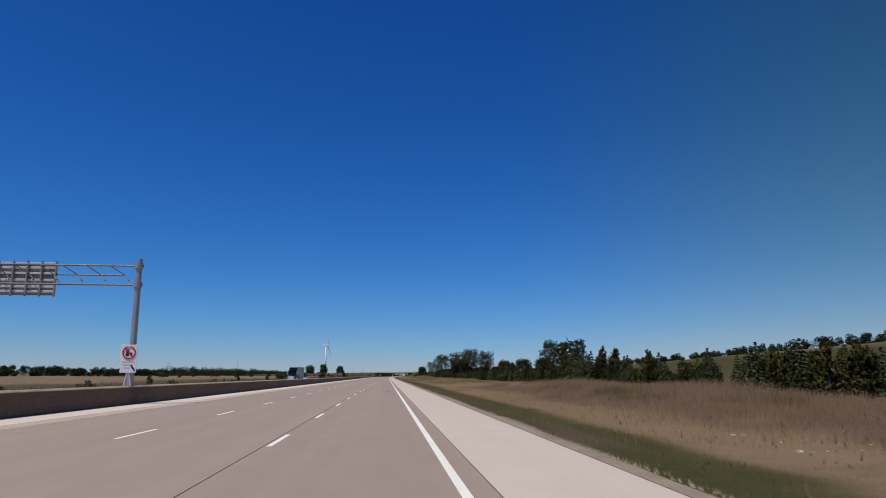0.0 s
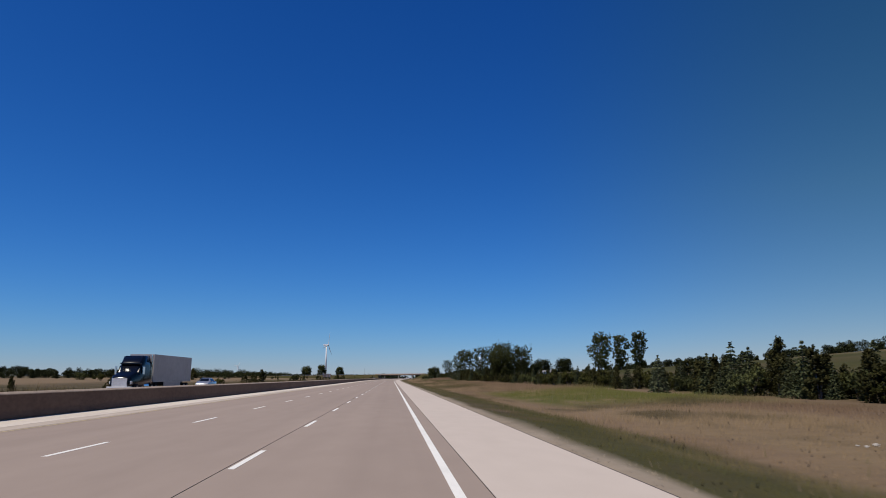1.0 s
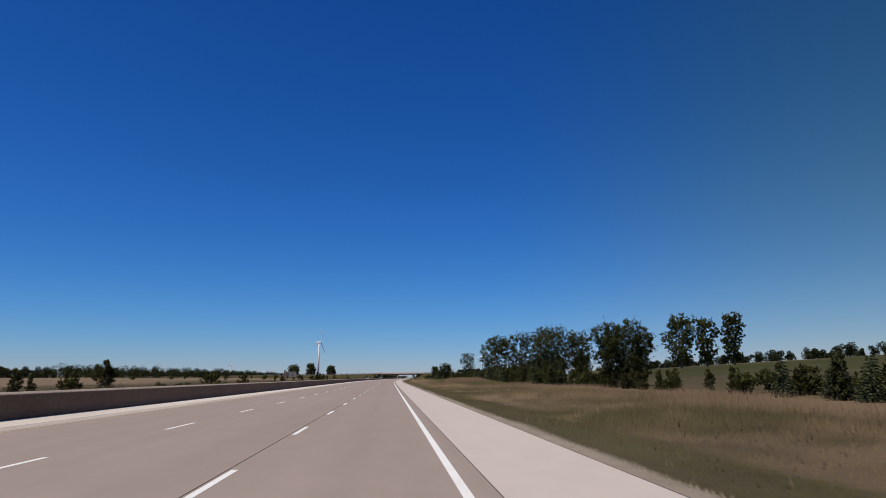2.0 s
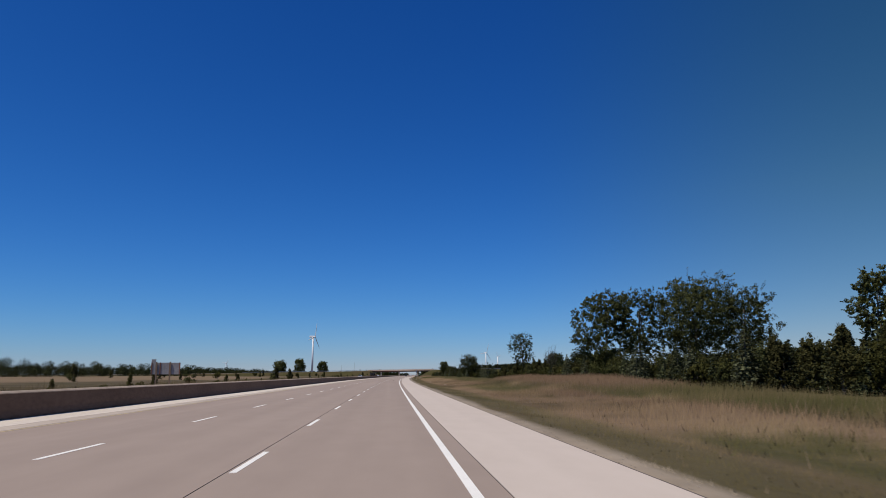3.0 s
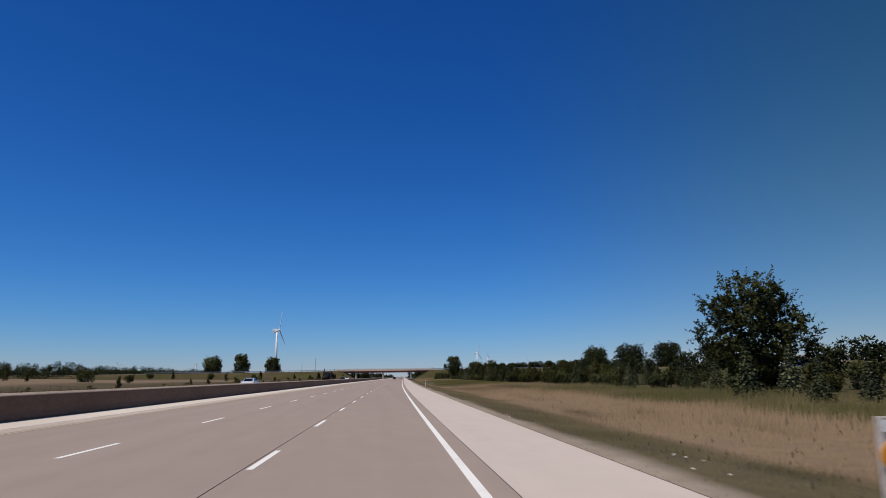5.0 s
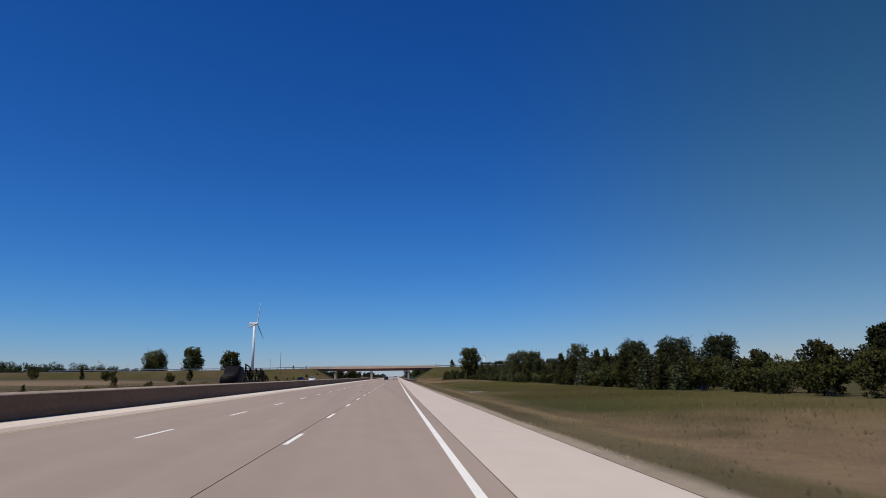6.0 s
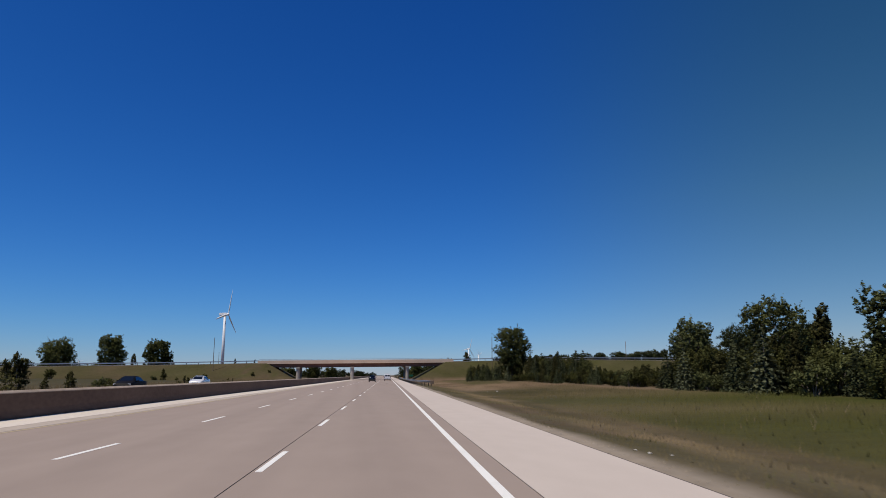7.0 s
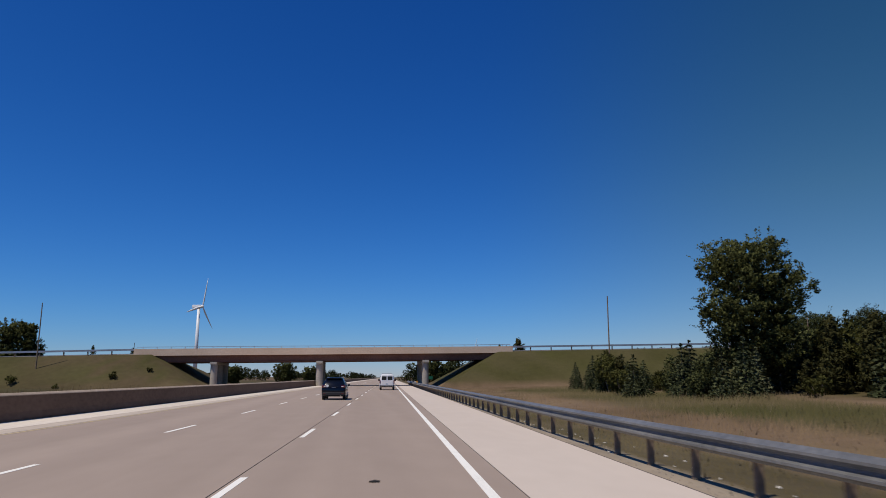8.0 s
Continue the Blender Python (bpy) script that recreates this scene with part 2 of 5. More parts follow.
def tube(bm, a, b, ra, rb, n=8, caps=True):
    a, b = Vector(a), Vector(b)
    q = (b - a).to_track_quat("Z", "Y")
    rings = []
    for p, r in ((a, ra), (b, rb)):
        rings.append([bm.verts.new(p + q @ Vector((r * math.cos(2 * math.pi * i / n), r * math.sin(2 * math.pi * i / n), 0))) for i in range(n)])
    for i in range(n):
        bm.faces.new((rings[0][i], rings[0][(i + 1) % n], rings[1][(i + 1) % n], rings[1][i]))
    if caps:
        bm.faces.new(rings[0][::-1])
        bm.faces.new(rings[1])
    return bm


def tubes(*rows, n=8):
    bm = bmesh.new()
    for a, b, ra, rb in rows:
        tube(bm, a, b, ra, rb, n)
    return bm


def disc(bm, c, r, depth, axis="y", n=24):
    """A flat round plate, its thickness along the axis."""
    step = {"x": (depth, 0, 0), "y": (0, depth, 0), "z": (0, 0, depth)}[axis]
    return tube(bm, c, Vector(c) + Vector(step), r, r, n)


def mesh_from(name, verts, quads, material, colours=None, normals=None):
    """A mesh from arrays of corners and of faces with one number of sides, with a growth colour and a normal for each corner if given."""
    me = bpy.data.meshes.new(name)
    n, (k, sides) = len(verts), np.asarray(quads).shape
    me.vertices.add(n)
    me.vertices.foreach_set("co", np.asarray(verts, np.float32).ravel())
    me.loops.add(k * sides)
    me.loops.foreach_set("vertex_index", np.asarray(quads, np.int32).ravel())
    me.polygons.add(k)
    me.polygons.foreach_set("loop_start", np.arange(0, k * sides, sides, dtype=np.int32))
    if colours is not None:
        col = me.color_attributes.new("growth", "FLOAT_COLOR", "POINT")
        col.data.foreach_set("color", np.c_[colours, np.ones(n)].astype(np.float32).ravel())
    if normals is not None:
        soft_normal = me.attributes.new("custom_normal", "FLOAT_VECTOR", "POINT")
        soft_normal.data.foreach_set("vector", np.asarray(normals, np.float32).ravel())
    me.update(calc_edges=True)
    if normals is None:
        me.shade_flat()
    me.materials.append(material)
    return me


def unit(a):
    return a / np.maximum(np.linalg.norm(a, axis=1), 1e-6)[:, None]


def leaves(points, size, rng, out, stretch=1.5, flat=0.0, wild=0.45):
    """Corners, faces and normals of one pointed, tilted leaf or sprig at each point; out is where its clump faces."""
    n = len(points)
    a = rng.normal(size=(n, 3))
    a[:, 2] *= 1 - flat
    a /= np.linalg.norm(a, axis=1)[:, None]
    b = np.cross(a, rng.normal(size=(n, 3)))
    b /= np.linalg.norm(b, axis=1)[:, None]
    c = np.cross(a, b)
    s = (size * rng.uniform(0.6, 1.35, n))[:, None]
    facing = np.where(np.sum(c * out, axis=1) > 0, -1.0, 1.0)[:, None]
    b = b * facing
    v = [points - a * s * stretch * 0.4 - b * s * 0.5, points - a * s * stretch * 0.3 + b * s * 0.5, points + a * s * stretch * 0.6]
    normal = unit(out + rng.normal(size=(n, 3)) * wild)
    return np.stack(v, 1).reshape(-1, 3), np.arange(n * 3).reshape(n, 3), np.repeat(normal, 3, 0)


# ---- the road's line ----
LINE_Y = np.array([-400, 0, 120, 240, 360, 420, 480, 540, 600, 660, 720, 780, 860, 982, 1115, 1500, 2600, 9000.0])
LINE_X = np.array([-0.35, 0.00, 0.10, 0.21, 0.31, 0.42, 0.78, 1.54, 2.70, 4.27, 6.24, 8.57, 11.98, 17.27, 23.03, 39.70, 87.35, 364.54])
SLOPE = np.gradient(LINE_X, LINE_Y)


def road_x(y):
    """The x of the line that the eye follows, at y."""
    y = np.asarray(y, float)
    k = np.clip(np.searchsorted(LINE_Y, y) - 1, 0, len(LINE_Y) - 2)
    h = LINE_Y[k + 1] - LINE_Y[k]
    t = (y - LINE_Y[k]) / h
    return ((1 + 2 * t) * (1 - t) ** 2 * LINE_X[k] + t * (1 - t) ** 2 * h * SLOPE[k]
            + t * t * (3 - 2 * t) * LINE_X[k + 1] + t * t * (t - 1) * h * SLOPE[k + 1])


def heading(y):
    """The turn of the road at y, in degrees, as pose() takes it."""
    return -math.degrees(math.atan2(float(road_x(y + 2) - road_x(y - 2)), 4.0))


def on_road(u, y, z=0.0, turn=0.0, size=1.0):
    """A pose u metres to the right of the line at y, turned with the road."""
    return at(float(road_x(y)) + u, y, z, heading(y) + turn, size)


STATIONS = np.concatenate([np.arange(-120, 1300, 10), np.arange(1300, 2200, 40), np.arange(2200, 6001, 200)]).astype(float)


def strip(name, profile, material, stations=STATIONS, smooth=False):
    """A long body that keeps one cross-section, given as (u, z) corners, along the road."""
    n = len(profile)
    v = np.array([(float(road_x(y)) + u, y, z) for y in stations for u, z in profile])
    q = []
    for s in range(len(stations) - 1):
        for i in range(n):
            j = (i + 1) % n
            q.append((s * n + i, s * n + j, s * n + n + j, s * n + n + i))
    if n == 4:
        e = (len(stations) - 1) * n
        q += [(3, 2, 1, 0), (e, e + 1, e + 2, e + 3)]
    me = mesh_from(name, v, np.array(q), material)
    bm = bmesh.new()
    bm.from_mesh(me)
    bmesh.ops.recalc_face_normals(bm, faces=bm.faces)
    bm.to_mesh(me)
    bm.free()
    return me


def slab(u0, u1, top=0.0, low=-0.25):
    return ((u0, low), (u1, low), (u1, top), (u0, top))


EDGE_U, LANE_U, LANE = 1.14, -2.55, 3.98
road = thing("road", at(0, 0), "three-lane pale concrete motorway with sawn joints", "road", kind="structure")
J = 0.012
part_of("lane_slab", strip("lane_slab", slab(LANE_U - 0.10 + J, 1.60 - J), M_LANE), road)
part_of("lane_slab", strip("lane_slab", slab(-10.9 + J, LANE_U - 0.10 - J), M_LANE), road)
part_of("shoulder_slab", strip("shoulder_slab", slab(1.60 + J, 4.05), M_SHOULDER), road, "lighter concrete hard shoulder")
part_of("shoulder_slab", strip("shoulder_slab", slab(-13.54, -11.75 - J), M_MEDIAN_SHOULDER), road, "bleached concrete median shoulder")
part_of("shoulder_slab", strip("shoulder_slab", slab(-11.75 + J, -10.9 - J), M_DUSTY_SHOULDER), road, "dusty inner half of the median shoulder")
part_of("edge_joint", strip("edge_joint", slab(4.052, 4.095, -0.004, -0.2), M_JOINT), road, "dark soil line along the shoulder edge")
part_of("joint_filler", strip("joint_filler", slab(-12.3, 1.7, -0.008, -0.2), M_JOINT), road)
part_of("edge_line", strip("edge_line", slab(EDGE_U - 0.075, EDGE_U + 0.075, 0.004, 0.0), M_PAINT), road, "solid white edge line")
part_of("edge_line", strip("edge_line", slab(-10.80, -10.67, 0.004, 0.0), M_YELLOW_PAINT), road, "worn yellow edge line")

# the other carriageway
road_b = thing("road", at(0, 0), "opposite concrete carriageway beyond the median wall", "road", kind="structure")
part_of("lane_slab", strip("lane_slab", slab(-31.5, -14.12, -0.05), M_LANE), road_b)
for u in (-16.2, -27.6):
    part_of("edge_line", strip("edge_line", slab(u - 0.07, u + 0.07, -0.046, -0.05), M_PAINT), road_b)

# median wall
wall = thing("median_barrier", at(0, 0), "long weathered concrete median wall, its face painted dark as in shade", "barrier", kind="structure")
# shade and sun are put into the colours: dark face, pale top edge
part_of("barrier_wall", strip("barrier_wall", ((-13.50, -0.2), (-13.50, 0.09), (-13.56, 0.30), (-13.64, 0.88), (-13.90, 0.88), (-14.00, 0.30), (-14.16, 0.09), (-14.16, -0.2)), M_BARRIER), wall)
part_of("barrier_cap", strip("barrier_cap", ((-13.63, 0.88), (-13.635, 0.91), (-13.72, 0.98), (-13.84, 0.98), (-13.89, 0.93), (-13.89, 0.88)), M_CAP), wall, "top edge painted pale as if sunlit")

# ---- ground ----
BRIDGE_Y = 1113.0
BX0, BX1 = -20.7, 44.5      # ends of the deck


def soft(a, b, x):
    t = np.clip((x - a) / (b - a), 0, 1)
    return t * t * (3 - 2 * t)


def deck_z(x):
    """Height of the overpass road at x."""
    return np.interp(x, [-400, -160, -46, -20.7, 44.5, 87, 200, 500], [0.3, 3.2, 5.0, 5.7, 6.6, 7.5, 7.6, 3.0])


def wave(x, y, s, k):
    return np.sin(x / s + k) * np.cos(y / (s * 1.3) + 2 * k) + 0.5 * np.sin((x + y) / (s * 0.47) + 3 * k)


def patchy(x, y, size, seed):
    """Smooth random patches of about the given size, from -1 to 1, that never repeat."""
    x, y = np.asarray(x, float) / size, np.asarray(y, float) / size
    i, j = np.floor(x), np.floor(y)
    f, g = x - i, y - j
    f, g = f * f * (3 - 2 * f), g * g * (3 - 2 * g)

    def corner(a, b):
        h = np.sin(a * 12.9898 + b * 78.233 + seed * 37.719) * 43758.5453
        return 2 * (h - np.floor(h)) - 1

    return (corner(i, j) * (1 - f) + corner(i + 1, j) * f) * (1 - g) + (corner(i, j + 1) * (1 - f) + corner(i + 1, j + 1) * f) * g


def ground_z(u, y):
    """Height of the ground u metres right of the line at y."""
    u, y = np.asarray(u, float), np.asarray(y, float)
    right = np.interp(u, [3.9, 3.96, 4.6, 6, 9, 12, 16, 22, 30, 45, 80, 150, 260, 420, 900, 3000],
                      [-0.3, -0.10, -0.07, -0.22, -0.5, -0.45, -0.25, -0.02, 0.15, 0.6, 3.4, 10.5, 22.0, 27.0, 14.0, 0])
    right = np.where(u > 40, right * (0.8 + 0.2 * np.sin(y / 190.0 + 0.8)) * np.interp(y, [700, 1100], [1.0, 0.55]), right)
    left = np.interp(-u, [31.4, 31.6, 33, 38, 60, 200, 600, 3000], [-0.4, -0.06, -0.15, -0.7, -0.3, 0.3, 1.0, 0])
    z = np.where(u > 0, right, left)
    z = np.where((u < 3.9) & (u > -31.4), -0.3, z)
    rough = np.where((u > 5) | (u < -33), 1.0, 0.0)
    z = z + rough * 0.06 * wave(u, y, 3.7, 0.4) + np.where(np.abs(u) > 60, 0.3, 0.05) * rough * wave(u, y, 31.0, 1.1)
    # low grassy ridges between the ditch and the hedgerow
    z = z + 0.95 * soft(15, 21, u) * soft(31, 26, u) * soft(418, 446, y) * soft(532, 500, y)
    z = z + 0.55 * soft(14, 19, u) * soft(30, 26, u) * soft(20, 60, y) * soft(128, 104, y)
    # banks that carry the road over the bridge
    x = road_x(y) + u
    top = deck_z(x) - 0.15
    side = top - np.maximum(np.abs(y - (BRIDGE_Y + 6.5)) - 7.0, 0) / 2.0
    spill = np.where(x > 10, (x - 31.9) / 1.75, (-9.1 - x) / 1.75) - 0.1
    bank = np.minimum(side, np.minimum(spill, top))
    return np.maximum(z, np.where((u > 5.0) | (u < -31.8), bank, -9))


TAN, RUST, GREEN, OLIVE, GRAVEL, STRAW = (np.array(c) for c in (
    (0.188, 0.131, 0.080), (0.124, 0.082, 0.051), (0.042, 0.047, 0.011), (0.060, 0.051, 0.019), (0.31, 0.255, 0.195), (0.195, 0.140, 0.080)))

REDGRASS = np.array((0.112, 0.071, 0.046))
MAUVE = np.array((0.104, 0.069, 0.050))
EDGE = np.array((0.105, 0.086, 0.045))
EARTH = np.array((0.115, 0.080, 0.056))
MEADOW = np.array((0.044, 0.048, 0.007))


def growth(u, y):
    """What grows u metres right of the line at y, as a colour."""
    u, y = np.asarray(u, float), np.asarray(y, float)
    col = np.empty(u.shape + (3,))
    col[:] = TAN
    far = np.abs(u) > 70
    n1 = np.where(far, wave(u + 0.3 * y, y - 0.4 * u, 47.0, 0.7), wave(u, y, 9.0, 0.7))
    n2 = 1.4 * patchy(u, 0.7 * y, 3.2, 1)
    def lay(colour, w):
        col[:] += (colour - col) * np.clip(w, 0, 1)[..., None]
    n3 = 1.4 * patchy(u, y, 1.2, 2)
    n4 = 1.3 * patchy(u, 0.5 * y, 1.5, 3) + 0.9 * patchy(u, 0.4 * y, 4.5, 4)
    lay(RUST, 0.5 + 0.3 * n1 + 0.15 * n3)
    lay(OLIVE, 0.14 * n2 + 0.08 * n3 + 0.22 * n1)
    lay(RUST, soft(11, 15, u) * soft(150, 90, y))
    lay(MAUVE, soft(12, 17, u) * soft(150, 100, y) * 0.85)
    lay(REDGRASS, soft(13, 17, u) * soft(27, 24, u) * soft(760, 690, y) * (0.55 + 0.4 * n1))
    lay(TAN, soft(8.5, 9.5, u) * soft(14, 12, u) * soft(215, 190, y) * 0.7)
    lay(STRAW, soft(10.5, 12, u) * soft(21, 18, u) * soft(116, 130, y) * soft(172, 152, y) * 0.75)
    lay(np.array((0.082, 0.086, 0.018)), soft(10.5, 13, u) * soft(29, 26, u) * soft(160, 184, y) * soft(226, 204, y) * 0.95)
    lay(GREEN, soft(8, 10, u) * soft(15, 13, u) * soft(374, 380, y) * soft(396, 389, y) * 0.8)
    lay(GREEN, soft(11, 13, u) * soft(18.5, 16, u) * soft(440, 456, y) * soft(505, 480, y) * 0.75)
    lay(TAN * 1.08, soft(8.0, 9.5, u) * soft(20, 18, u) * soft(560, 600, y) * soft(720, 690, y) * 0.95)
    lay(GREEN, soft(16, 19, u) * soft(360, 400, y) * soft(760, 700, y) * (0.75 + 0.25 * n1))
    lay(REDGRASS * 1.1, soft(17, 20, u) * soft(30, 27, u) * soft(420, 440, y) * soft(530, 500, y) * 0.9)
    lay(EARTH * 0.8, soft(5.0, 5.6, u) * soft(9.0, 7.5, u) * soft(560, 600, y) * soft(720, 690, y) * (0.6 + 0.2 * n4))
    lay(OLIVE, soft(4.8, 6, u) * soft(24, 18, u) * soft(240, 290, y) * soft(372, 350, y) * (0.6 + 0.4 * n1))
    lay(MEADOW, soft(8.5, 11.5, u) * soft(745, 790, y) * soft(948, 908, y) * (0.85 + 0.15 * n1))
    lay(OLIVE, soft(5.0, 6.0, u) * soft(11.5, 8.5, u) * soft(745, 790, y) * soft(985, 955, y) * (0.75 + 0.2 * n2))
    lay(OLIVE, soft(9, 11, u) * soft(27, 24, u) * soft(905, 940, y) * soft(968, 950, y) * (0.7 + 0.2 * n1))
    lay(np.array((0.046, 0.038, 0.010)), soft(9.5, 12.5, u) * soft(30, 26, u) * soft(786, 804, y) * soft(868, 842, y) * np.clip(0.72 + 0.25 * n1 + 0.2 * n2, 0, 0.95))
    lay(EDGE, soft(4.3, 4.7, u) * soft(9.5, 7.5, u) * 0.85)
    lay(OLIVE, soft(4.4, 5.0, u) * soft(9.8, 8.2, u) * (0.8 + 0.2 * n2) * soft(400, 350, y))
    lay(OLIVE, soft(4.4, 5.0, u) * soft(9.0, 6.5, u) * (0.4 + 0.35 * n2) * soft(350, 400, y))
    lay(GREEN, soft(4.5, 5.1, u) * soft(9.4, 8.0, u) * soft(290, 120, y) * 0.45)
    lay(TAN, soft(9, 10.5, u) * soft(16, 14, u) * soft(945, 958, y) * soft(992, 982, y) * 0.7)
    lay(STRAW, soft(6.6, 7.3, u + 0.5 * n4) * soft(9.0, 8.2, u + 0.5 * n4) * soft(745, 775, y) * soft(965, 940, y) * np.clip(0.4 + 0.35 * n2, 0, 0.7))
    lush = soft(9.0, 11.0, u) * soft(760, 790, y) * soft(940, 915, y)
    lay(OLIVE * 0.72, (1 - 0.6 * lush) * soft(5.0, 6.0, u) * soft(27, 22, u) * np.clip(0.60 * n4 - 0.22, 0, 0.75))
    lay(STRAW, (1 - 0.9 * lush) * soft(6.5, 9.0, u) * soft(24, 18, u) * np.clip(-0.55 * n4 - 0.25, 0, 0.7))
    lay(EARTH, soft(4.7, 5.2, u) * soft(8.0, 6.5, u) * np.clip(0.35 * n4 + 0.25 * n2 - 0.1, 0, 0.7))
    lay(GRAVEL, soft(5.05, 4.70, u + 0.10 * n4) * soft(3.2, 3.6, u) * (0.85 + 0.12 * n3))
    lay(GREEN, soft(14, 17, u) * soft(28, 25, u) * soft(985, 1005, y) * soft(1088, 1074, y) * (0.65 + 0.2 * n1))
    lay(OLIVE, soft(28, 34, u) * 0.8)
    lay(MEADOW, soft(60, 90, u) * (0.6 + 0.3 * n1))
    lay(STRAW, soft(150, 200, u) * (0.3 + 0.3 * n1))
    lay(OLIVE, soft(-31, -34, u) * soft(-84, -66, u) * (0.75 + 0.25 * n2))
    lay(STRAW, soft(-64, -82, u) * (0.8 + 0.15 * n1) * soft(1060, 960, y))
    lay(OLIVE, soft(-46, -62, u) * soft(940, 1040, y) * soft(1300, 1200, y))
    lay(OLIVE, soft(-200, -230, u) * (0.5 + 0.3 * n1))
    x = road_x(y) + u
    lay(OLIVE, soft(16, 10, np.abs(y - 1119.5) - 6) * soft(0.15, 0.9, ground_z(u, y)) * soft(400, 200, np.abs(x)) * 0.95)
    lay(np.array((0.060, 0.058, 0.017)), soft(16, 10, np.abs(y - 1119.5) - 6) * soft(0.3, 1.2, ground_z(u, y)) * soft(400, 200, np.abs(x)) * (0.7 + 0.2 * n2))
    lay(EDGE, soft(16, 10, np.abs(y - 1119.5) - 6) * soft(0.3, 1.2, ground_z(u, y)) * soft(400, 200, np.abs(x)) * (0.15 + 0.25 * wave(u, y, 3.1, 0.2)))
    lay(RUST * 0.75, soft(16, 10, np.abs(y - 1119.5) - 6) * soft(-20, -30, u) * (0.25 + 0.3 * n2 + 0.25 * n4))
    lay(RUST, soft(13, 8, np.abs(y - 1100)) * soft(1.6, 0.3, ground_z(u, y)) * soft(5, 7, u) * soft(60, 30, u) * 0.25)
    return col


def make_ground():
    us = np.concatenate([[-9000, -5000, -3000, -1800, -1200, -800, -560, -400, -300, -230, -190], np.arange(-160, -52, 6), np.arange(-52, -32, 2.0),
                         [-31.7, -31.4, -20, -10, 0, 3.90, 3.96, 4.3], np.arange(4.6, 30, 0.6), np.arange(30, 100, 5), np.arange(100, 300, 20),
                         [320, 370, 430, 500, 640, 900, 1400, 2200, 4000, 9000]])
    ys = np.concatenate([[-3000, -1200, -500, -200], np.arange(-100, 1070, 2.5), np.arange(1070, 1170, 2), np.arange(1170, 1500, 10),
                         np.arange(1500, 2600, 60), [2700, 3000, 3500, 4200, 5200, 6600, 9000]])
    uu, yy = np.meshgrid(us, ys)
    v = np.stack([road_x(np.clip(yy, -400, 9000)) + uu, yy, ground_z(uu, yy)], -1).reshape(-1, 3)
    w, h = len(us), len(ys)
    i = (np.arange(h - 1)[:, None] * w + np.arange(w - 1)[None]).ravel()
    me = mesh_from("ground", v, np.stack([i, i + 1, i + 1 + w, i + w], 1), M_GROUND, growth(uu, yy).reshape(-1, 3))
    me.shade_smooth()
    return me


ground = tagged(put(new("ground", make_ground()), at(0, 0)), "dry grassy verge and open farm fields", "ground", kind="structure")

# ---- overpass ----
bridge = thing("overpass_bridge", at(0, 0), "concrete and brown steel road overpass on round columns", "bridge", kind="structure")
BY0, BY1 = BRIDGE_Y, BRIDGE_Y + 13.0


def beam(x0, x1, y0, y1, low, high, steps=8):
    """A long member across the motorway that follows the deck's slope; low and high are heights over the deck."""
    bm = bmesh.new()
    rings = []
    for i in range(steps + 1):
        x = x0 + (x1 - x0) * i / steps
        z = float(deck_z(x))
        rings.append([bm.verts.new(p) for p in ((x, y0, z + low), (x, y1, z + low), (x, y1, z + high), (x, y0, z + high))])
    for a, b in zip(rings, rings[1:]):
        for k in range(4):
            bm.faces.new((a[k], a[(k + 1) % 4], b[(k + 1) % 4], b[k]))
    bm.faces.new(rings[0])
    bm.faces.new(rings[-1][::-1])
    return bm


part("deck", beam(BX0, BX1, BY0 + 0.1, BY1 - 0.1, -0.45, -0.2), M_CONCRETE, bridge)
for y0 in (BY0, BY1 - 0.35):
    part("parapet", beam(BX0 - 1.5, BX1 + 1.5, y0, y0 + 0.35, -0.5, 0.72), M_PARAPET, bridge, "pinkish concrete parapet")
for y0 in (BY0 + 0.5, BY0 + 3.4, BY0 + 6.3, BY0 + 9.2, BY0 + 12.0):
    bm = beam(BX0 + 1.2, BX1 - 1.2, y0 + 0.12, y0 + 0.16, -1.62, -0.46)
    part("girder", bm, M_GIRDER, bridge, "brown weathering-steel girder")
    part("flange", beam(BX0 + 1.2, BX1 - 1.2, y0 - 0.05, y0 + 0.33, -1.68, -1.62), M_GIRDER, bridge)
rail_post = to_mesh("railing_post", boxes((-0.04, 0.04, 0.12, 0.22, 0.70, 1.02)), M_GALV)
for x in np.arange(BX0, BX1, 2.4):
    part_of("railing_post", rail_post, bridge, m=pose(x, BY0, float(deck_z(x))))
part("railing", beam(BX0 - 1, BX1 + 1, BY0 + 0.13, BY0 + 0.20, 1.0, 1.08), M_GALV, bridge, "thin steel hand rail")
for x in (-8.5, 10.2, 29.6):
    z = float(deck_z(x))
    part("pier_cap", boxes((x - 0.6, x + 0.6, BY0 + 0.2, BY1 - 0.2, z - 2.15, z - 1.68), bevel=0.05), M_CONCRETE, bridge)
    for y in (BY0 + 1.2, BY0 + 6.5, BY0 + 11.8):
        part("column", tubes(((x, y, -0.5), (x, y, z - 2.15), 0.62, 0.62), n=20), M_CONCRETE, bridge, smooth=False)
for x, s in ((BX0, -1), (BX1, 1)):
    z = float(deck_z(x))
    a, b = sorted((x - s * 1.6, x + s * 1.2))
    part("abutment", boxes((a, b, BY0 + 0.3, BY1 - 0.3, z - 4.2, z - 1.68), bevel=0.04), M_CONCRETE, bridge)
bank_post = to_mesh("post", boxes((-0.09, 0.09, 0.34, 0.52, -0.5, 0.80)), M_RUSTWOOD)
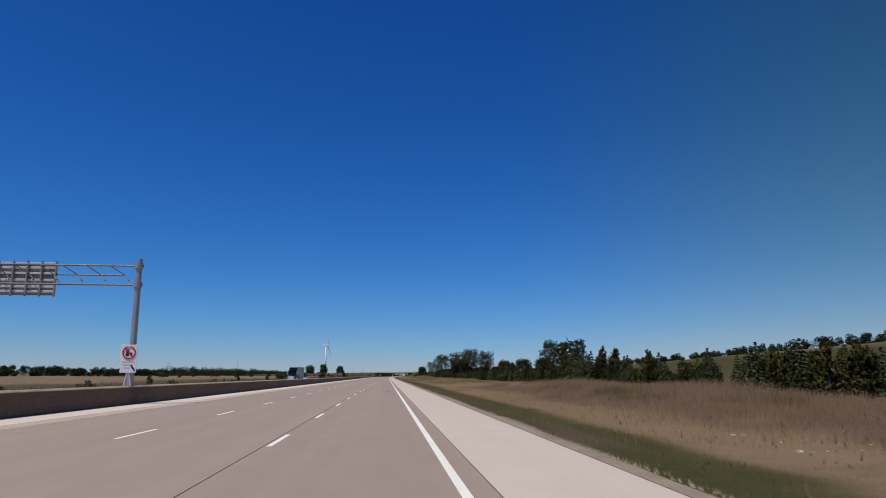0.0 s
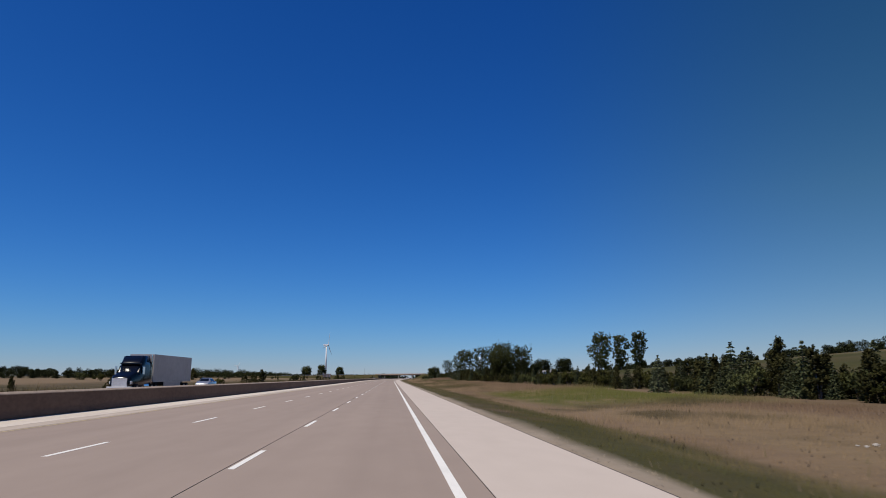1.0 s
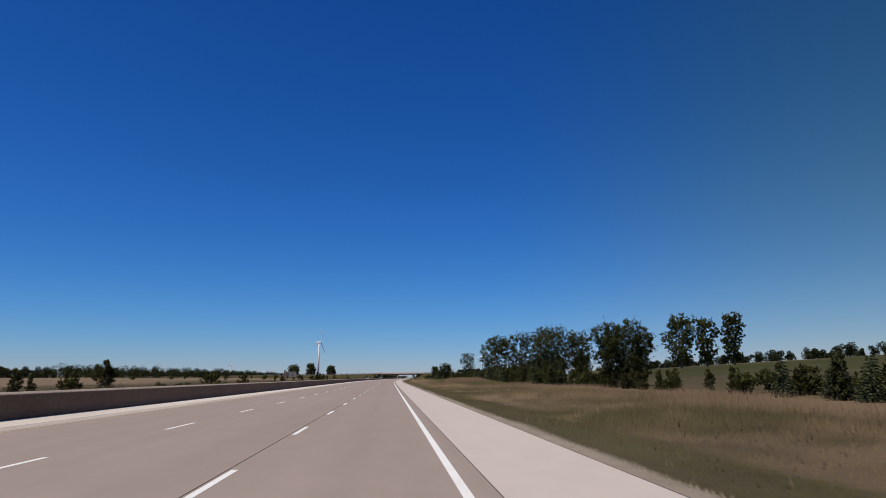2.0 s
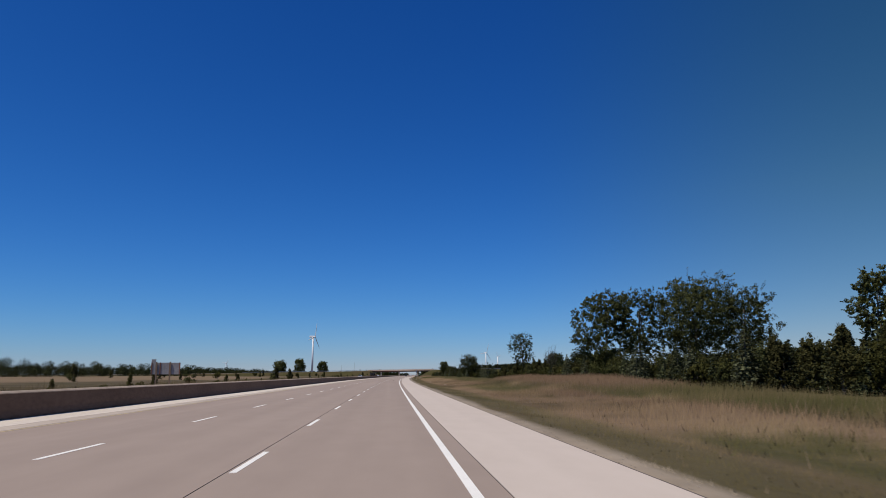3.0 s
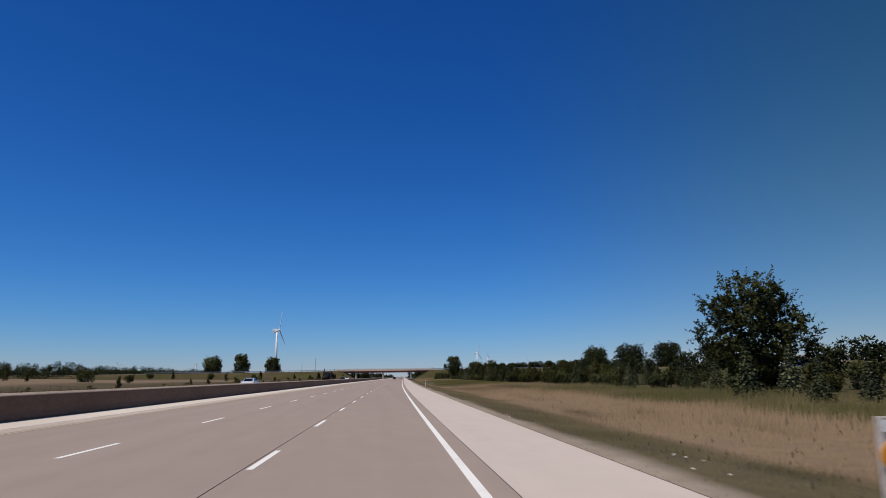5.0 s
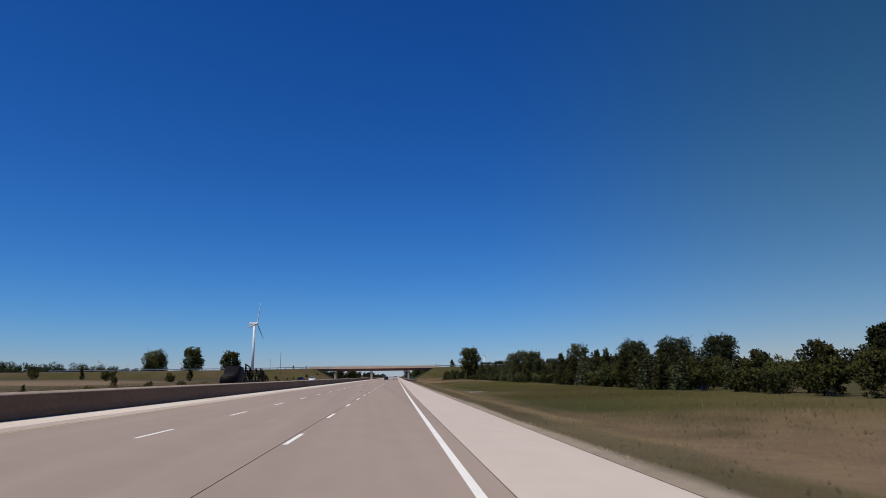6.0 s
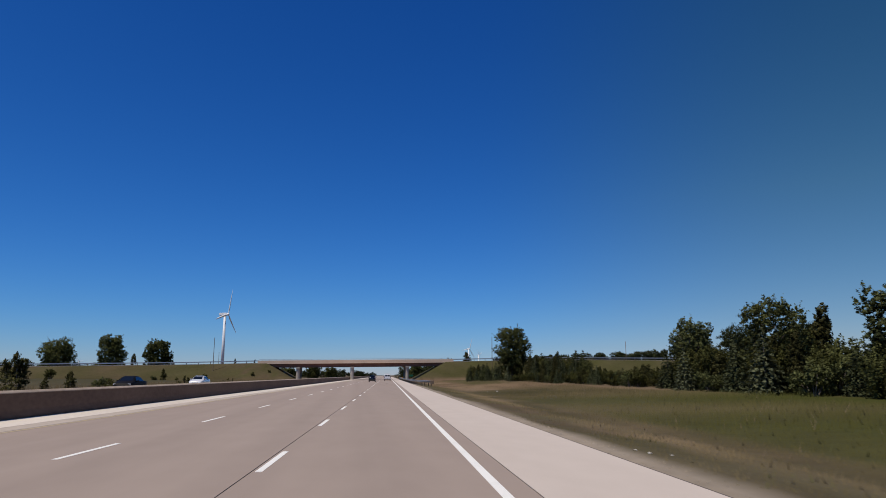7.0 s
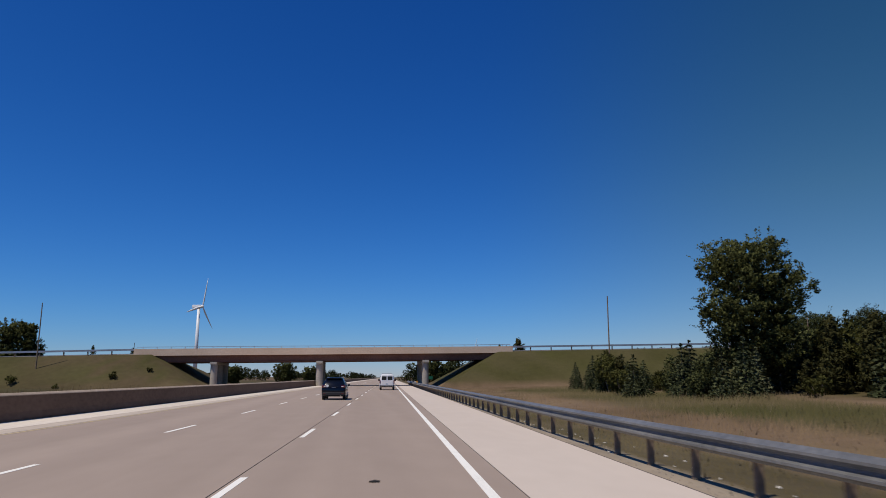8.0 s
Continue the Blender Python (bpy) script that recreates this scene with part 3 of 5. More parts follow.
for x0, x1 in ((-150.0, BX0 - 1.0), (BX1 + 1.0, 150.0)):
    rail = tagged(new("bank_guardrail"), "steel guardrail along the overpass approach", "guardrail", "overpass approach rails")
    put(rail, at(0, 0))
    part("rail", beam(x0, x1, BY0 + 0.25, BY0 + 0.33, 0.45, 0.78, 30), M_GALV, rail)
    for x in np.arange(x0, x1, 4.0):
        part_of("post", bank_post, rail, m=pose(x, BY0, float(deck_z(x))))
part("overpass_road", beam(-380, 380, BY0 + 0.4, BY1 - 0.4, -0.19, -0.06, 60), M_SHOULDER, bridge)


# ---- plants ----
def crown_points(rng, blobs, per, fill=0.68, tuft=24, tight=0.25):
    """Leaf points in small tufts set over the shells of the blobs (centre and radii), with dark gaps between the tufts."""
    out, facing = [], []
    for c, r in blobs:
        r = np.array(r)
        k = max(3, per // tuft)
        d = unit(rng.normal(size=(k, 3)))
        heart = np.array(c) + d * r * rng.uniform(fill, 1.0, k)[:, None]
        size = tight * r * rng.uniform(0.6, 1.3, k)[:, None]
        e = unit(rng.normal(size=(k * tuft, 3)))
        out.append(np.repeat(heart, tuft, 0) + e * np.repeat(size, tuft, 0) * rng.uniform(0.35, 1.0, k * tuft)[:, None])
        facing.append(unit(0.8 * e + 0.9 * np.repeat(d, tuft, 0)))
    return np.concatenate(out), np.concatenate(facing)


def shoots(rng, blobs, count, middle, reach):
    """Thin leafy twigs that stick out of the crown and break its outline."""
    out = []
    for k in range(count):
        c, r = blobs[int(rng.integers(len(blobs)))]
        d = Vector((c.x - middle.x, c.y - middle.y, max(0.0, c.z - middle.z) + 0.5 * r[0])).normalized() + Vector(rng.normal(size=3) * 0.35)
        d = d.normalized()
        for s in np.linspace(0.85, 1.0 + reach * rng.uniform(0.2, 1.0) / r[0], 12):
            out.append(np.array(c + d * r[0] * s) + rng.normal(size=3) * 0.05)
    return np.array(out)


def broadleaf(name, seed, h, spread, low, blobs, per, leaf, material, limbs=6, m=None, label="", trunk_r=None, gaps=0.0, category="tree", group="", twiggy=0.8):
    """A tree with a tapered trunk, limbs and a ragged crown of leaf clumps, h metres tall."""
    rng = np.random.default_rng(seed)
    t = thing(name, m if m is not None else at(0, 0), label, category, group)
    r = trunk_r or h * 0.022
    bm = bmesh.new()
    bend = [Vector((rng.normal() * 0.02 * h * k, rng.normal() * 0.02 * h * k, h * z)) for k, z in ((0, -0.03), (0.4, 0.25), (0.8, 0.5), (1.1, 0.8))]
    for k in range(3):
        tube(bm, bend[k], bend[k + 1], r * (1 - 0.28 * k), r * (0.72 - 0.28 * k) + 0.01, 8)
    shells = []
    for i in range(blobs):
        z = low + (1 - low) * (i + 0.5) / blobs + rng.normal() * 0.03
        f = math.sqrt(max(0.08, 1 - (abs(z - (low + 0.55 * (1 - low))) / (0.62 * (1 - low))) ** 2))
        a = i * 2.4 + rng.normal() * 0.5
        rad = spread * f * rng.uniform(0.35, 0.85)
        c = Vector((math.cos(a) * rad, math.sin(a) * rad, min(z, 0.95) * h))
        s = spread * rng.uniform(0.24, 0.42)
        shells.append((c, (s, s, s * rng.uniform(0.7, 1.1))))
        if i % max(1, blobs // limbs) == 0:
            start = bend[1].lerp(bend[3], min(0.95, max(0.0, (z - 0.3) * 1.1)))
            tube(bm, start, c, r * 0.34, r * 0.08, 6)
    part("trunk", bm, M_BARK, t, smooth=True)
    p, d = crown_points(rng, shells, per)
    if gaps:
        keep = rng.random(len(p)) > gaps
        p, d = p[keep], d[keep]
    middle = Vector((0, 0, h * (low + 0.5 * (1 - low))))
    twigs = shoots(rng, shells, int(blobs * twiggy), middle, spread * 0.22)
    p, d = np.concatenate([p, twigs]), np.concatenate([d, unit(twigs - np.array(middle))])
    v, q, n = leaves(p, leaf, rng, unit(d + 0.35 * unit(p - np.array(middle))), wild=0.3)
    part_of("crown", mesh_from("crown", v, q, material, normals=n), t)
    return t


def spruce(seed, h, m, label, material=None, width=0.27):
    """A conifer with tiers of drooping boughs."""
    rng = np.random.default_rng(seed)
    t = thing("spruce_tree", m, label, "tree", "roadside conifers")
    part("trunk", tubes(((0, 0, -0.2), (0, 0, h * 0.97), h * 0.022, 0.012), n=7), M_BARK, t)
    pts = []
    tiers = int(h / 0.36)
    for k in range(tiers):
        f = k / tiers
        z = 0.25 + (h - 0.35) * f
        reach = width * h * (1 - f) ** 0.72 + 0.06
        n = max(5, int(13 * (1 - f) + 4))
        for j in range(n):
            a = 2 * math.pi * (j + rng.uniform(-0.3, 0.3)) / n + k
            L = reach * rng.uniform(0.78, 1.12)
            for s in np.linspace(0.15, 1, max(6, int(L / 0.065))):
                w = 0.13 * L * (1.15 - s)
                pts.append((math.cos(a) * L * s + rng.normal() * w, math.sin(a) * L * s + rng.normal() * w, z - 0.34 * L * s * s + 0.06 * L * s + rng.normal() * 0.035))
    for k in range(24):
        pts.append((rng.normal() * 0.04, rng.normal() * 0.04, h * (0.95 + 0.05 * k / 24)))
    p = np.array(pts)
    d = unit(p * np.array((1, 1, 0))) + np.array((0, 0, 0.7))
    v, q, n = leaves(p, 0.17, rng, unit(d), 1.7, 0.75)
    part_of("crown", mesh_from("crown", v, q, material or M_SPRUCE, normals=n), t)
    return t


def bush(name, seed, w, h, count, leaf, material, m, label, category="bush", group="roadside bushes", tall=False):
    """A shrub of several stems hidden in clumps of leaves down to the ground."""
    rng = np.random.default_rng(seed)
    t = thing(name, m, label, category, group)
    bm = bmesh.new()
    shells = []
    n = 5 if tall else 8
    for i in range(n):
        a = i * 2.4 + rng.normal() * 0.4
        if tall:
            f = i / (n - 1)
            c = Vector((rng.normal() * 0.06 * w, rng.normal() * 0.06 * w, h * (0.16 + 0.66 * f)))
            r = (w * 0.5 * (1 - 0.6 * f), w * 0.5 * (1 - 0.6 * f), h * 0.22)
        else:
            rad = w * 0.27 * rng.uniform(0.4, 1.2)
            c = Vector((math.cos(a) * rad, math.sin(a) * rad, h * rng.uniform(0.2, 0.6)))
            s = w * rng.uniform(0.17, 0.28)
            r = (s, s, h * rng.uniform(0.26, 0.38))
        shells.append((c, r))
        tube(bm, (c.x * 0.2, c.y * 0.2, -0.1), c, 0.05, 0.02, 5)
    part("stem", bm, M_BARK, t)
    p, d = crown_points(rng, shells, count // n, 0.45, 22, 0.3)
    twigs = shoots(rng, shells, 40, Vector((0, 0, h * 0.4)), 0.35)
    p, d = np.concatenate([p, twigs]), np.concatenate([d, unit(twigs - np.array((0, 0, h * 0.4)))])
    p[:, 2] = np.maximum(p[:, 2], 0.05)
    v, q, nrm = leaves(p, leaf, rng, unit(d + np.array((0, 0, 0.15))))
    part_of("crown", mesh_from("crown", v, q, material, normals=nrm), t)
    return t


def lay(u, y, size=1.0, turn=0.0, sink=0.05):
    """A pose on the ground u metres right of the line."""
    return at(float(road_x(y)) + u, y, float(ground_z(u, y)) - sink, turn, size)


# ---- vehicles ----
def loft_ring(bm, y, zl, zb, zr, hl, hb, hr):
    half = [(hl * 0.9, zl), (hl, zl + 0.10), (hb, (zl + zb) * 0.52), (hb * 0.985, zb), ((hb + hr) * 0.5, (zb + zr) * 0.5), (hr, zr - 0.05), (hr * 0.82, zr)]
    pts = half + [(-x, z) for x, z in half[::-1]]
    return [bm.verts.new((x, y, z)) for x, z in pts]


def body_of(stations):
    bm = bmesh.new()
    rings = [loft_ring(bm, *s) for s in stations]
    for a, b in zip(rings, rings[1:]):
        for i in range(len(a)):
            j = (i + 1) % len(a)
            bm.faces.new((a[i], a[j], b[j], b[i]))
    bm.faces.new(rings[0])
    bm.faces.new(rings[-1][::-1])
    bmesh.ops.bevel(bm, geom=[e for e in bm.edges if e.calc_face_angle(0) > 0.7], offset=0.03, segments=2, affect="EDGES")
    return bm


def sheet(*corners, depth=0.012):
    """A thin pane with the given corners, thickened along its normal."""
    bm = bmesh.new()
    c = [Vector(p) for p in corners]
    n = (c[1] - c[0]).cross(c[2] - c[0]).normalized() * depth
    lo = [bm.verts.new(p) for p in c]
    hi = [bm.verts.new(p + n) for p in c]
    bm.faces.new(lo[::-1])
    bm.faces.new(hi)
    for i in range(len(c)):
        j = (i + 1) % len(c)
        bm.faces.new((lo[i], lo[j], hi[j], hi[i]))
    return bm


def wheel(parent, x, y, r, w=0.22):
    s = 1 if x > 0 else -1
    bm = bmesh.new()
    tube(bm, (x - s * w, y, r), (x, y, r), r, r, 28)
    bmesh.ops.bevel(bm, geom=[e for e in bm.edges if e.calc_face_angle(0) > 1.0], offset=0.035, segments=2, affect="EDGES")
    wh = part("wheel", bm, M_RUBBER, parent)
    bm = bmesh.new()
    tube(bm, (x - s * 0.02, y, r), (x + s * 0.012, y, r), r * 0.64, r * 0.58, 20)
    for k in range(5):
        a = k * 2 * math.pi / 5
        tube(bm, (x + s * 0.012, y, r), (x + s * 0.02, y + math.cos(a) * r * 0.55, r + math.sin(a) * r * 0.55), 0.05, 0.035, 5)
    part("rim", bm, M_RIM, wh)


def side_glass(parent, y0, y1, zb, zr, hb, hr, rake0, rake1):
    """Windows on both flanks: y at the belt and raked in at the top."""
    for s in (1, -1):
        lo, hi = hb * 0.985 + 0.004, hr + 0.012
        c = [(s * lo, y0, zb), (s * lo, y1, zb), (s * hi, y1 - rake1, zr), (s * hi, y0 + rake0, zr)]
        part("side_window", sheet(*(c if s > 0 else c[::-1])), M_GLASS, parent)


def plate(parent, y, z):
    p = part("number_plate", boxes((-0.155, 0.155, y - 0.012, y, z, z + 0.15)), M_PLATE, parent)
    part("plate_bars", boxes(*[(x, x + 0.028, y - 0.016, y - 0.011, z + 0.045, z + 0.105) for x in (-0.12, -0.08, -0.04, 0.02, 0.06, 0.10)]), M_BAR, p)


def suv(m):
    t = thing("suv", m, "dark blue compact sport utility vehicle driving away", "car")
    st = [(0.00, 0.46, 0.80, 0.92, 0.78, 0.84, 0.78), (0.08, 0.36, 0.98, 1.08, 0.86, 0.90, 0.78), (0.20, 0.30, 1.02, 1.24, 0.90, 0.92, 0.74),
          (0.52, 0.26, 1.04, 1.66, 0.91, 0.92, 0.62), (1.00, 0.24, 1.04, 1.71, 0.92, 0.92, 0.63), (2.20, 0.24, 1.00, 1.70, 0.92, 0.92, 0.64),
          (2.75, 0.24, 0.98, 1.62, 0.92, 0.92, 0.62), (3.55, 0.26, 0.96, 1.08, 0.91, 0.91, 0.74), (4.25, 0.28, 0.86, 0.96, 0.88, 0.88, 0.72), (4.60, 0.34, 0.70, 0.80, 0.78, 0.80, 0.66)]
    part("body", body_of(st), M_NAVY, t, smooth=True)
    part("rear_window", sheet((-0.58, 0.20, 1.17), (0.58, 0.20, 1.17), (0.50, 0.50, 1.58), (-0.50, 0.50, 1.58)), M_GLASS, t, "dark tinted glass")
    part("windscreen", sheet((0.62, 3.50, 1.10), (-0.62, 3.50, 1.10), (-0.54, 2.78, 1.60), (0.54, 2.78, 1.60)), M_GLASS, t)
    side_glass(t, 0.62, 3.1, 1.08, 1.52, 0.92, 0.66, 0.12, 0.35)
    part("spoiler", boxes((-0.60, 0.60, 0.34, 0.66, 1.63, 1.69), bevel=0.02), M_NAVY, t)
    part("bumper", boxes((-0.84, 0.84, -0.05, 0.24, 0.34, 0.60), bevel=0.05), M_TRIM, t, "black plastic bumper")
    for s in (1, -1):
        a, b = sorted((s * 0.56, s * 0.90))
        lamp = part("tail_light", boxes((a, b, -0.005, 0.26, 0.94, 1.10), bevel=0.03), M_TAIL, t, "red and clear tail light")
        a, b = sorted((s * 0.60, s * 0.76))
        part("reverse_lens", boxes((a, b, -0.012, 0.0, 0.99, 1.05), bevel=0.008), M_LAMP, lamp)
        part("mirror", boxes(tuple(sorted((s * 0.93, s * 1.10))) + (2.75, 2.92, 1.02, 1.18), bevel=0.03), M_NAVY, t)
        part("roof_rail", tubes(((s * 0.56, 0.8, 1.73), (s * 0.57, 2.5, 1.73), 0.02, 0.02)), M_CHROME, t)
        part("reflector", boxes(tuple(sorted((s * 0.60, s * 0.78))) + (-0.062, -0.04, 0.46, 0.50)), M_TAIL, t)
        for y in (0.86, 3.56):
            wheel(t, s * 0.90, y, 0.35)
    plate(t, 0.02, 0.80)
    part("garnish", boxes((-0.36, 0.36, -0.012, 0.06, 0.965, 1.005), bevel=0.008), M_TRIM, t, "black trim strip")
    # small plain white disc beside the left tail light
    part("white_spot", disc(bmesh.new(), (-0.47, 0.02, 1.07), 0.10, 0.05), M_SIGNWHITE, t, "round white spot on the tailgate")
    part("wiper", tubes(((0.0, 0.17, 1.16), (0.42, 0.20, 1.20), 0.012, 0.008)), M_TRIM, t)
    part("exhaust", tubes(((0.55, -0.06, 0.32), (0.55, 0.3, 0.32), 0.035, 0.035)), M_CHROME, t)
    return t


def van(m, paint=None):
    t = thing("passenger_van", m, "white full-size passenger van with twin rear doors", "van")
    st = [(0.00, 0.45, 1.05, 1.30, 0.92, 0.98, 0.92), (0.10, 0.38, 1.08, 1.95, 0.96, 1.0, 0.80), (0.30, 0.36, 1.08, 2.06, 0.98, 1.0, 0.78), (3.9, 0.36, 1.08, 2.08, 0.98, 1.0, 0.78),
          (4.3, 0.36, 1.06, 1.96, 0.98, 1.0, 0.76), (4.9, 0.38, 1.05, 1.22, 0.97, 0.98, 0.82), (5.5, 0.42, 0.95, 1.05, 0.90, 0.92, 0.78)]
    part("body", body_of(st), M_CARWHITE, t, smooth=True)
    for s in (1, -1):
        a, b = sorted((s * 0.06, s * 0.72))
        d = part("rear_door", boxes((a - 0.02, b + 0.06, -0.03, 0.07, 0.55, 1.92), bevel=0.02), M_CARWHITE, t)
        part("door_window", boxes((a + 0.04, b - 0.02, -0.045, -0.02, 1.30, 1.78), bevel=0.01), M_GLASS, d)
        a, b = sorted((s * 0.86, s * 0.99))
        part("tail_light", boxes((a, b, -0.04, 0.10, 0.85, 1.28), bevel=0.02), M_TAIL, t, "red tail light")
        part("mirror", boxes(tuple(sorted((s * 1.0, s * 1.22))) + (4.3, 4.45, 1.15, 1.45), bevel=0.03), M_TRIM, t)
        for y in (1.1, 4.6):
            wheel(t, s * 0.96, y, 0.37)
    side_glass(t, 0.4, 4.3, 1.25, 1.80, 1.0, 0.88, 0.05, 0.3)
    part("windscreen", sheet((0.78, 4.92, 1.24), (-0.78, 4.92, 1.24), (-0.70, 4.32, 1.93), (0.70, 4.32, 1.93)), M_GLASS, t)
    part("bumper", boxes((-0.95, 0.95, -0.14, 0.06, 0.42, 0.60), bevel=0.03), M_TRIM, t, "dark step bumper")
    part("roof_rack", tubes(((-0.62, 0.5, 2.16), (-0.62, 3.6, 2.16), 0.025, 0.025), ((0.62, 0.5, 2.16), (0.62, 3.6, 2.16), 0.025, 0.025),
                            *[((-0.62, y, 2.16), (0.62, y, 2.16), 0.02, 0.02) for y in (0.5, 1.5, 2.5, 3.6)], *[((x, y, 2.03), (x, y, 2.16), 0.02, 0.02) for x in (-0.62, 0.62) for y in (0.5, 3.6)]), M_GALV, t)
    plate(t, -0.03, 0.72)
    return t


def saloon(m, paint, label):
    t = thing("car", m, label, "car", "oncoming cars")
    st = [(0.00, 0.40, 0.72, 0.86, 0.76, 0.82, 0.70), (0.18, 0.30, 0.92, 1.00, 0.86, 0.88, 0.72), (0.95, 0.24, 0.92, 1.04, 0.89, 0.90, 0.70), (1.55, 0.22, 0.92, 1.42, 0.89, 0.90, 0.58),
          (2.4, 0.22, 0.90, 1.46, 0.89, 0.90, 0.59), (2.8, 0.22, 0.90, 1.40, 0.89, 0.90, 0.58), (3.5, 0.24, 0.88, 0.98, 0.88, 0.89, 0.72), (4.3, 0.26, 0.76, 0.84, 0.84, 0.85, 0.70), (4.6, 0.32, 0.60, 0.70, 0.70, 0.74, 0.58)]
    part("body", body_of(st), paint, t, smooth=True)
    part("windscreen", sheet((0.60, 3.46, 1.00), (-0.60, 3.46, 1.00), (-0.52, 2.82, 1.38), (0.52, 2.82, 1.38)), M_GLASS, t)
    part("rear_window", sheet((-0.58, 0.98, 1.06), (0.58, 0.98, 1.06), (0.50, 1.52, 1.40), (-0.50, 1.52, 1.40)), M_GLASS, t)
    side_glass(t, 1.1, 3.2, 0.95, 1.33, 0.90, 0.62, 0.35, 0.4)
    part("grille", boxes((-0.42, 0.42, 4.56, 4.63, 0.42, 0.58), bevel=0.01), M_TRIM, t)
    for s in (1, -1):
        part("headlight", boxes(tuple(sorted((s * 0.46, s * 0.80))) + (4.22, 4.50, 0.62, 0.74), bevel=0.02), M_LAMP, t)
        part("tail_light", boxes(tuple(sorted((s * 0.50, s * 0.82))) + (-0.01, 0.12, 0.72, 0.86), bevel=0.02), M_TAIL, t)
        part("mirror", boxes(tuple(sorted((s * 0.90, s * 1.05))) + (2.9, 3.02, 0.94, 1.06), bevel=0.02), paint, t)
        for y in (0.9, 3.65):
            wheel(t, s * 0.87, y, 0.32)
    return t


def lorry(m):
    t = thing("articulated_lorry", m, "dark blue lorry tractor hauling a pale box trailer", "lorry")
    st = [(14.6, 0.9, 1.9, 3.2, 1.16, 1.2, 1.10), (15.0, 0.7, 1.9, 3.85, 1.2, 1.22, 1.05), (16.6, 0.6, 1.9, 3.80, 1.2, 1.22, 1.0), (17.3, 0.6, 1.85, 3.1, 1.2, 1.2, 0.98), (17.9, 0.6, 1.7, 2.2, 1.15, 1.15, 0.9), (19.6, 0.6, 1.45, 1.85, 1.0, 1.0, 0.78), (20.1, 0.6, 1.2, 1.5, 0.9, 0.92, 0.7)]
    part("cab", body_of(st), M_NAVY, t, smooth=True)
    part("windscreen", sheet((0.98, 17.92, 2.12), (-0.98, 17.92, 2.12), (-0.92, 17.32, 2.95), (0.92, 17.32, 2.95)), M_GLASS, t)
    side_glass(t, 16.5, 17.5, 2.0, 2.8, 1.22, 1.1, 0.0, 0.2)
    part("grille", boxes((-0.72, 0.72, 20.0, 20.18, 0.72, 1.50), bevel=0.03), M_ALU, t, "bright metal grille")
    part("bumper", boxes((-1.15, 1.15, 19.7, 20.3, 0.35, 0.72), bevel=0.06), M_CARWHITE, t, "bright bumper")
    tr = part("trailer", boxes((-1.28, 1.28, 0.0, 14.2, 1.15, 4.05), bevel=0.03), M_TRAILER, t, "pale box trailer")
    for s in (1, -1):
        part("side_rail", boxes(tuple(sorted((s * 1.28, s * 1.30))) + (0.05, 14.15, 1.12, 1.30)), M_GALV, tr)
        part("side_skirt", boxes(tuple(sorted((s * 1.22, s * 1.25))) + (4.2, 10.5, 0.45, 1.12)), M_TRAILER, tr)
        part("headlight", boxes(tuple(sorted((s * 0.72, s * 1.05))) + (19.55, 19.95, 0.95, 1.25), bevel=0.04), M_LAMP, t)
        part("mirror", boxes(tuple(sorted((s * 1.30, s * 1.50))) + (17.5, 17.6, 1.9, 2.7), bevel=0.02), M_CHROME, t)
        part("exhaust_pipe", tubes(((s * 1.15, 14.5, 1.0), (s * 1.15, 14.5, 4.0), 0.08, 0.08)), M_CHROME, t)
        part("fuel_tank", tubes(((s * 0.95, 15.4, 0.75), (s * 0.95, 16.8, 0.75), 0.33, 0.33), n=16), M_CHROME, t)
        for y in (1.3, 2.6, 13.0, 14.3, 18.7):
            wheel(t, s * 1.24, y, 0.50, 0.3 if y > 15 else 0.55)
    part("sun_visor", boxes((-1.0, 1.0, 17.3, 17.62, 2.92, 3.08), bevel=0.03), M_NAVY, t)
    part("chassis", boxes((-0.45, 0.45, 0.6, 19.0, 0.70, 1.14)), M_TRIM, t)
    return t


def car_carrier(m):
    t = thing("car_transporter", m, "dark empty open car transporter trailer", "lorry")
    part("lower_deck", boxes((-1.25, 1.25, 0, 16, 0.75, 0.95), bevel=0.02), M_CARDARK, t)
    for s in (1, -1):
        zs = [(0, 1.7), (3, 2.5), (5.4, 1.95), (8.2, 2.7), (10.8, 2.1), (13, 2.9), (16, 3.3)]
        bars = [((s * 1.2, a[0], a[1]), (s * 1.2, b[0], b[1]), 0.09, 0.09) for a, b in zip(zs, zs[1:])]
        bars += [((s * 1.2, a[0], 0.9), (s * 1.2, b[0], b[1]), 0.06, 0.06) for a, b in zip(zs, zs[1:])]
        bars += [((s * 1.2, y, 0.9), (s * 1.2, y, z), 0.08, 0.08) for y, z in zs]
        part("upper_frame", tubes(*bars), M_CARDARK, t)
    part("ramp", boxes((-1.1, 1.1, 0.2, 4.5, 1.60, 1.74), (-1.1, 1.1, 5.2, 9.0, 1.95, 2.07), (-1.1, 1.1, 10.2, 15.5, 2.4, 2.52)), M_CARDARK, t)
    for s in (1, -1):
        for y in (3.6, 4.9):
            wheel(t, s * 1.24, y, 0.45, 0.4)
        wheel(t, s * 1.24, 17.0, 0.5, 0.4)
        wheel(t, s * 1.24, 20.5, 0.5, 0.3)
    st = [(16.6, 0.7, 1.8, 2.9, 1.15, 1.2, 1.05), (18.6, 0.6, 1.8, 3.0, 1.2, 1.22, 1.0), (19.4, 0.6, 1.7, 2.1, 1.15, 1.15, 0.9), (21.4, 0.6, 1.4, 1.7, 1.0, 1.0, 0.75)]
    part("cab", body_of(st), M_CARDARK, t, smooth=True)
    return t


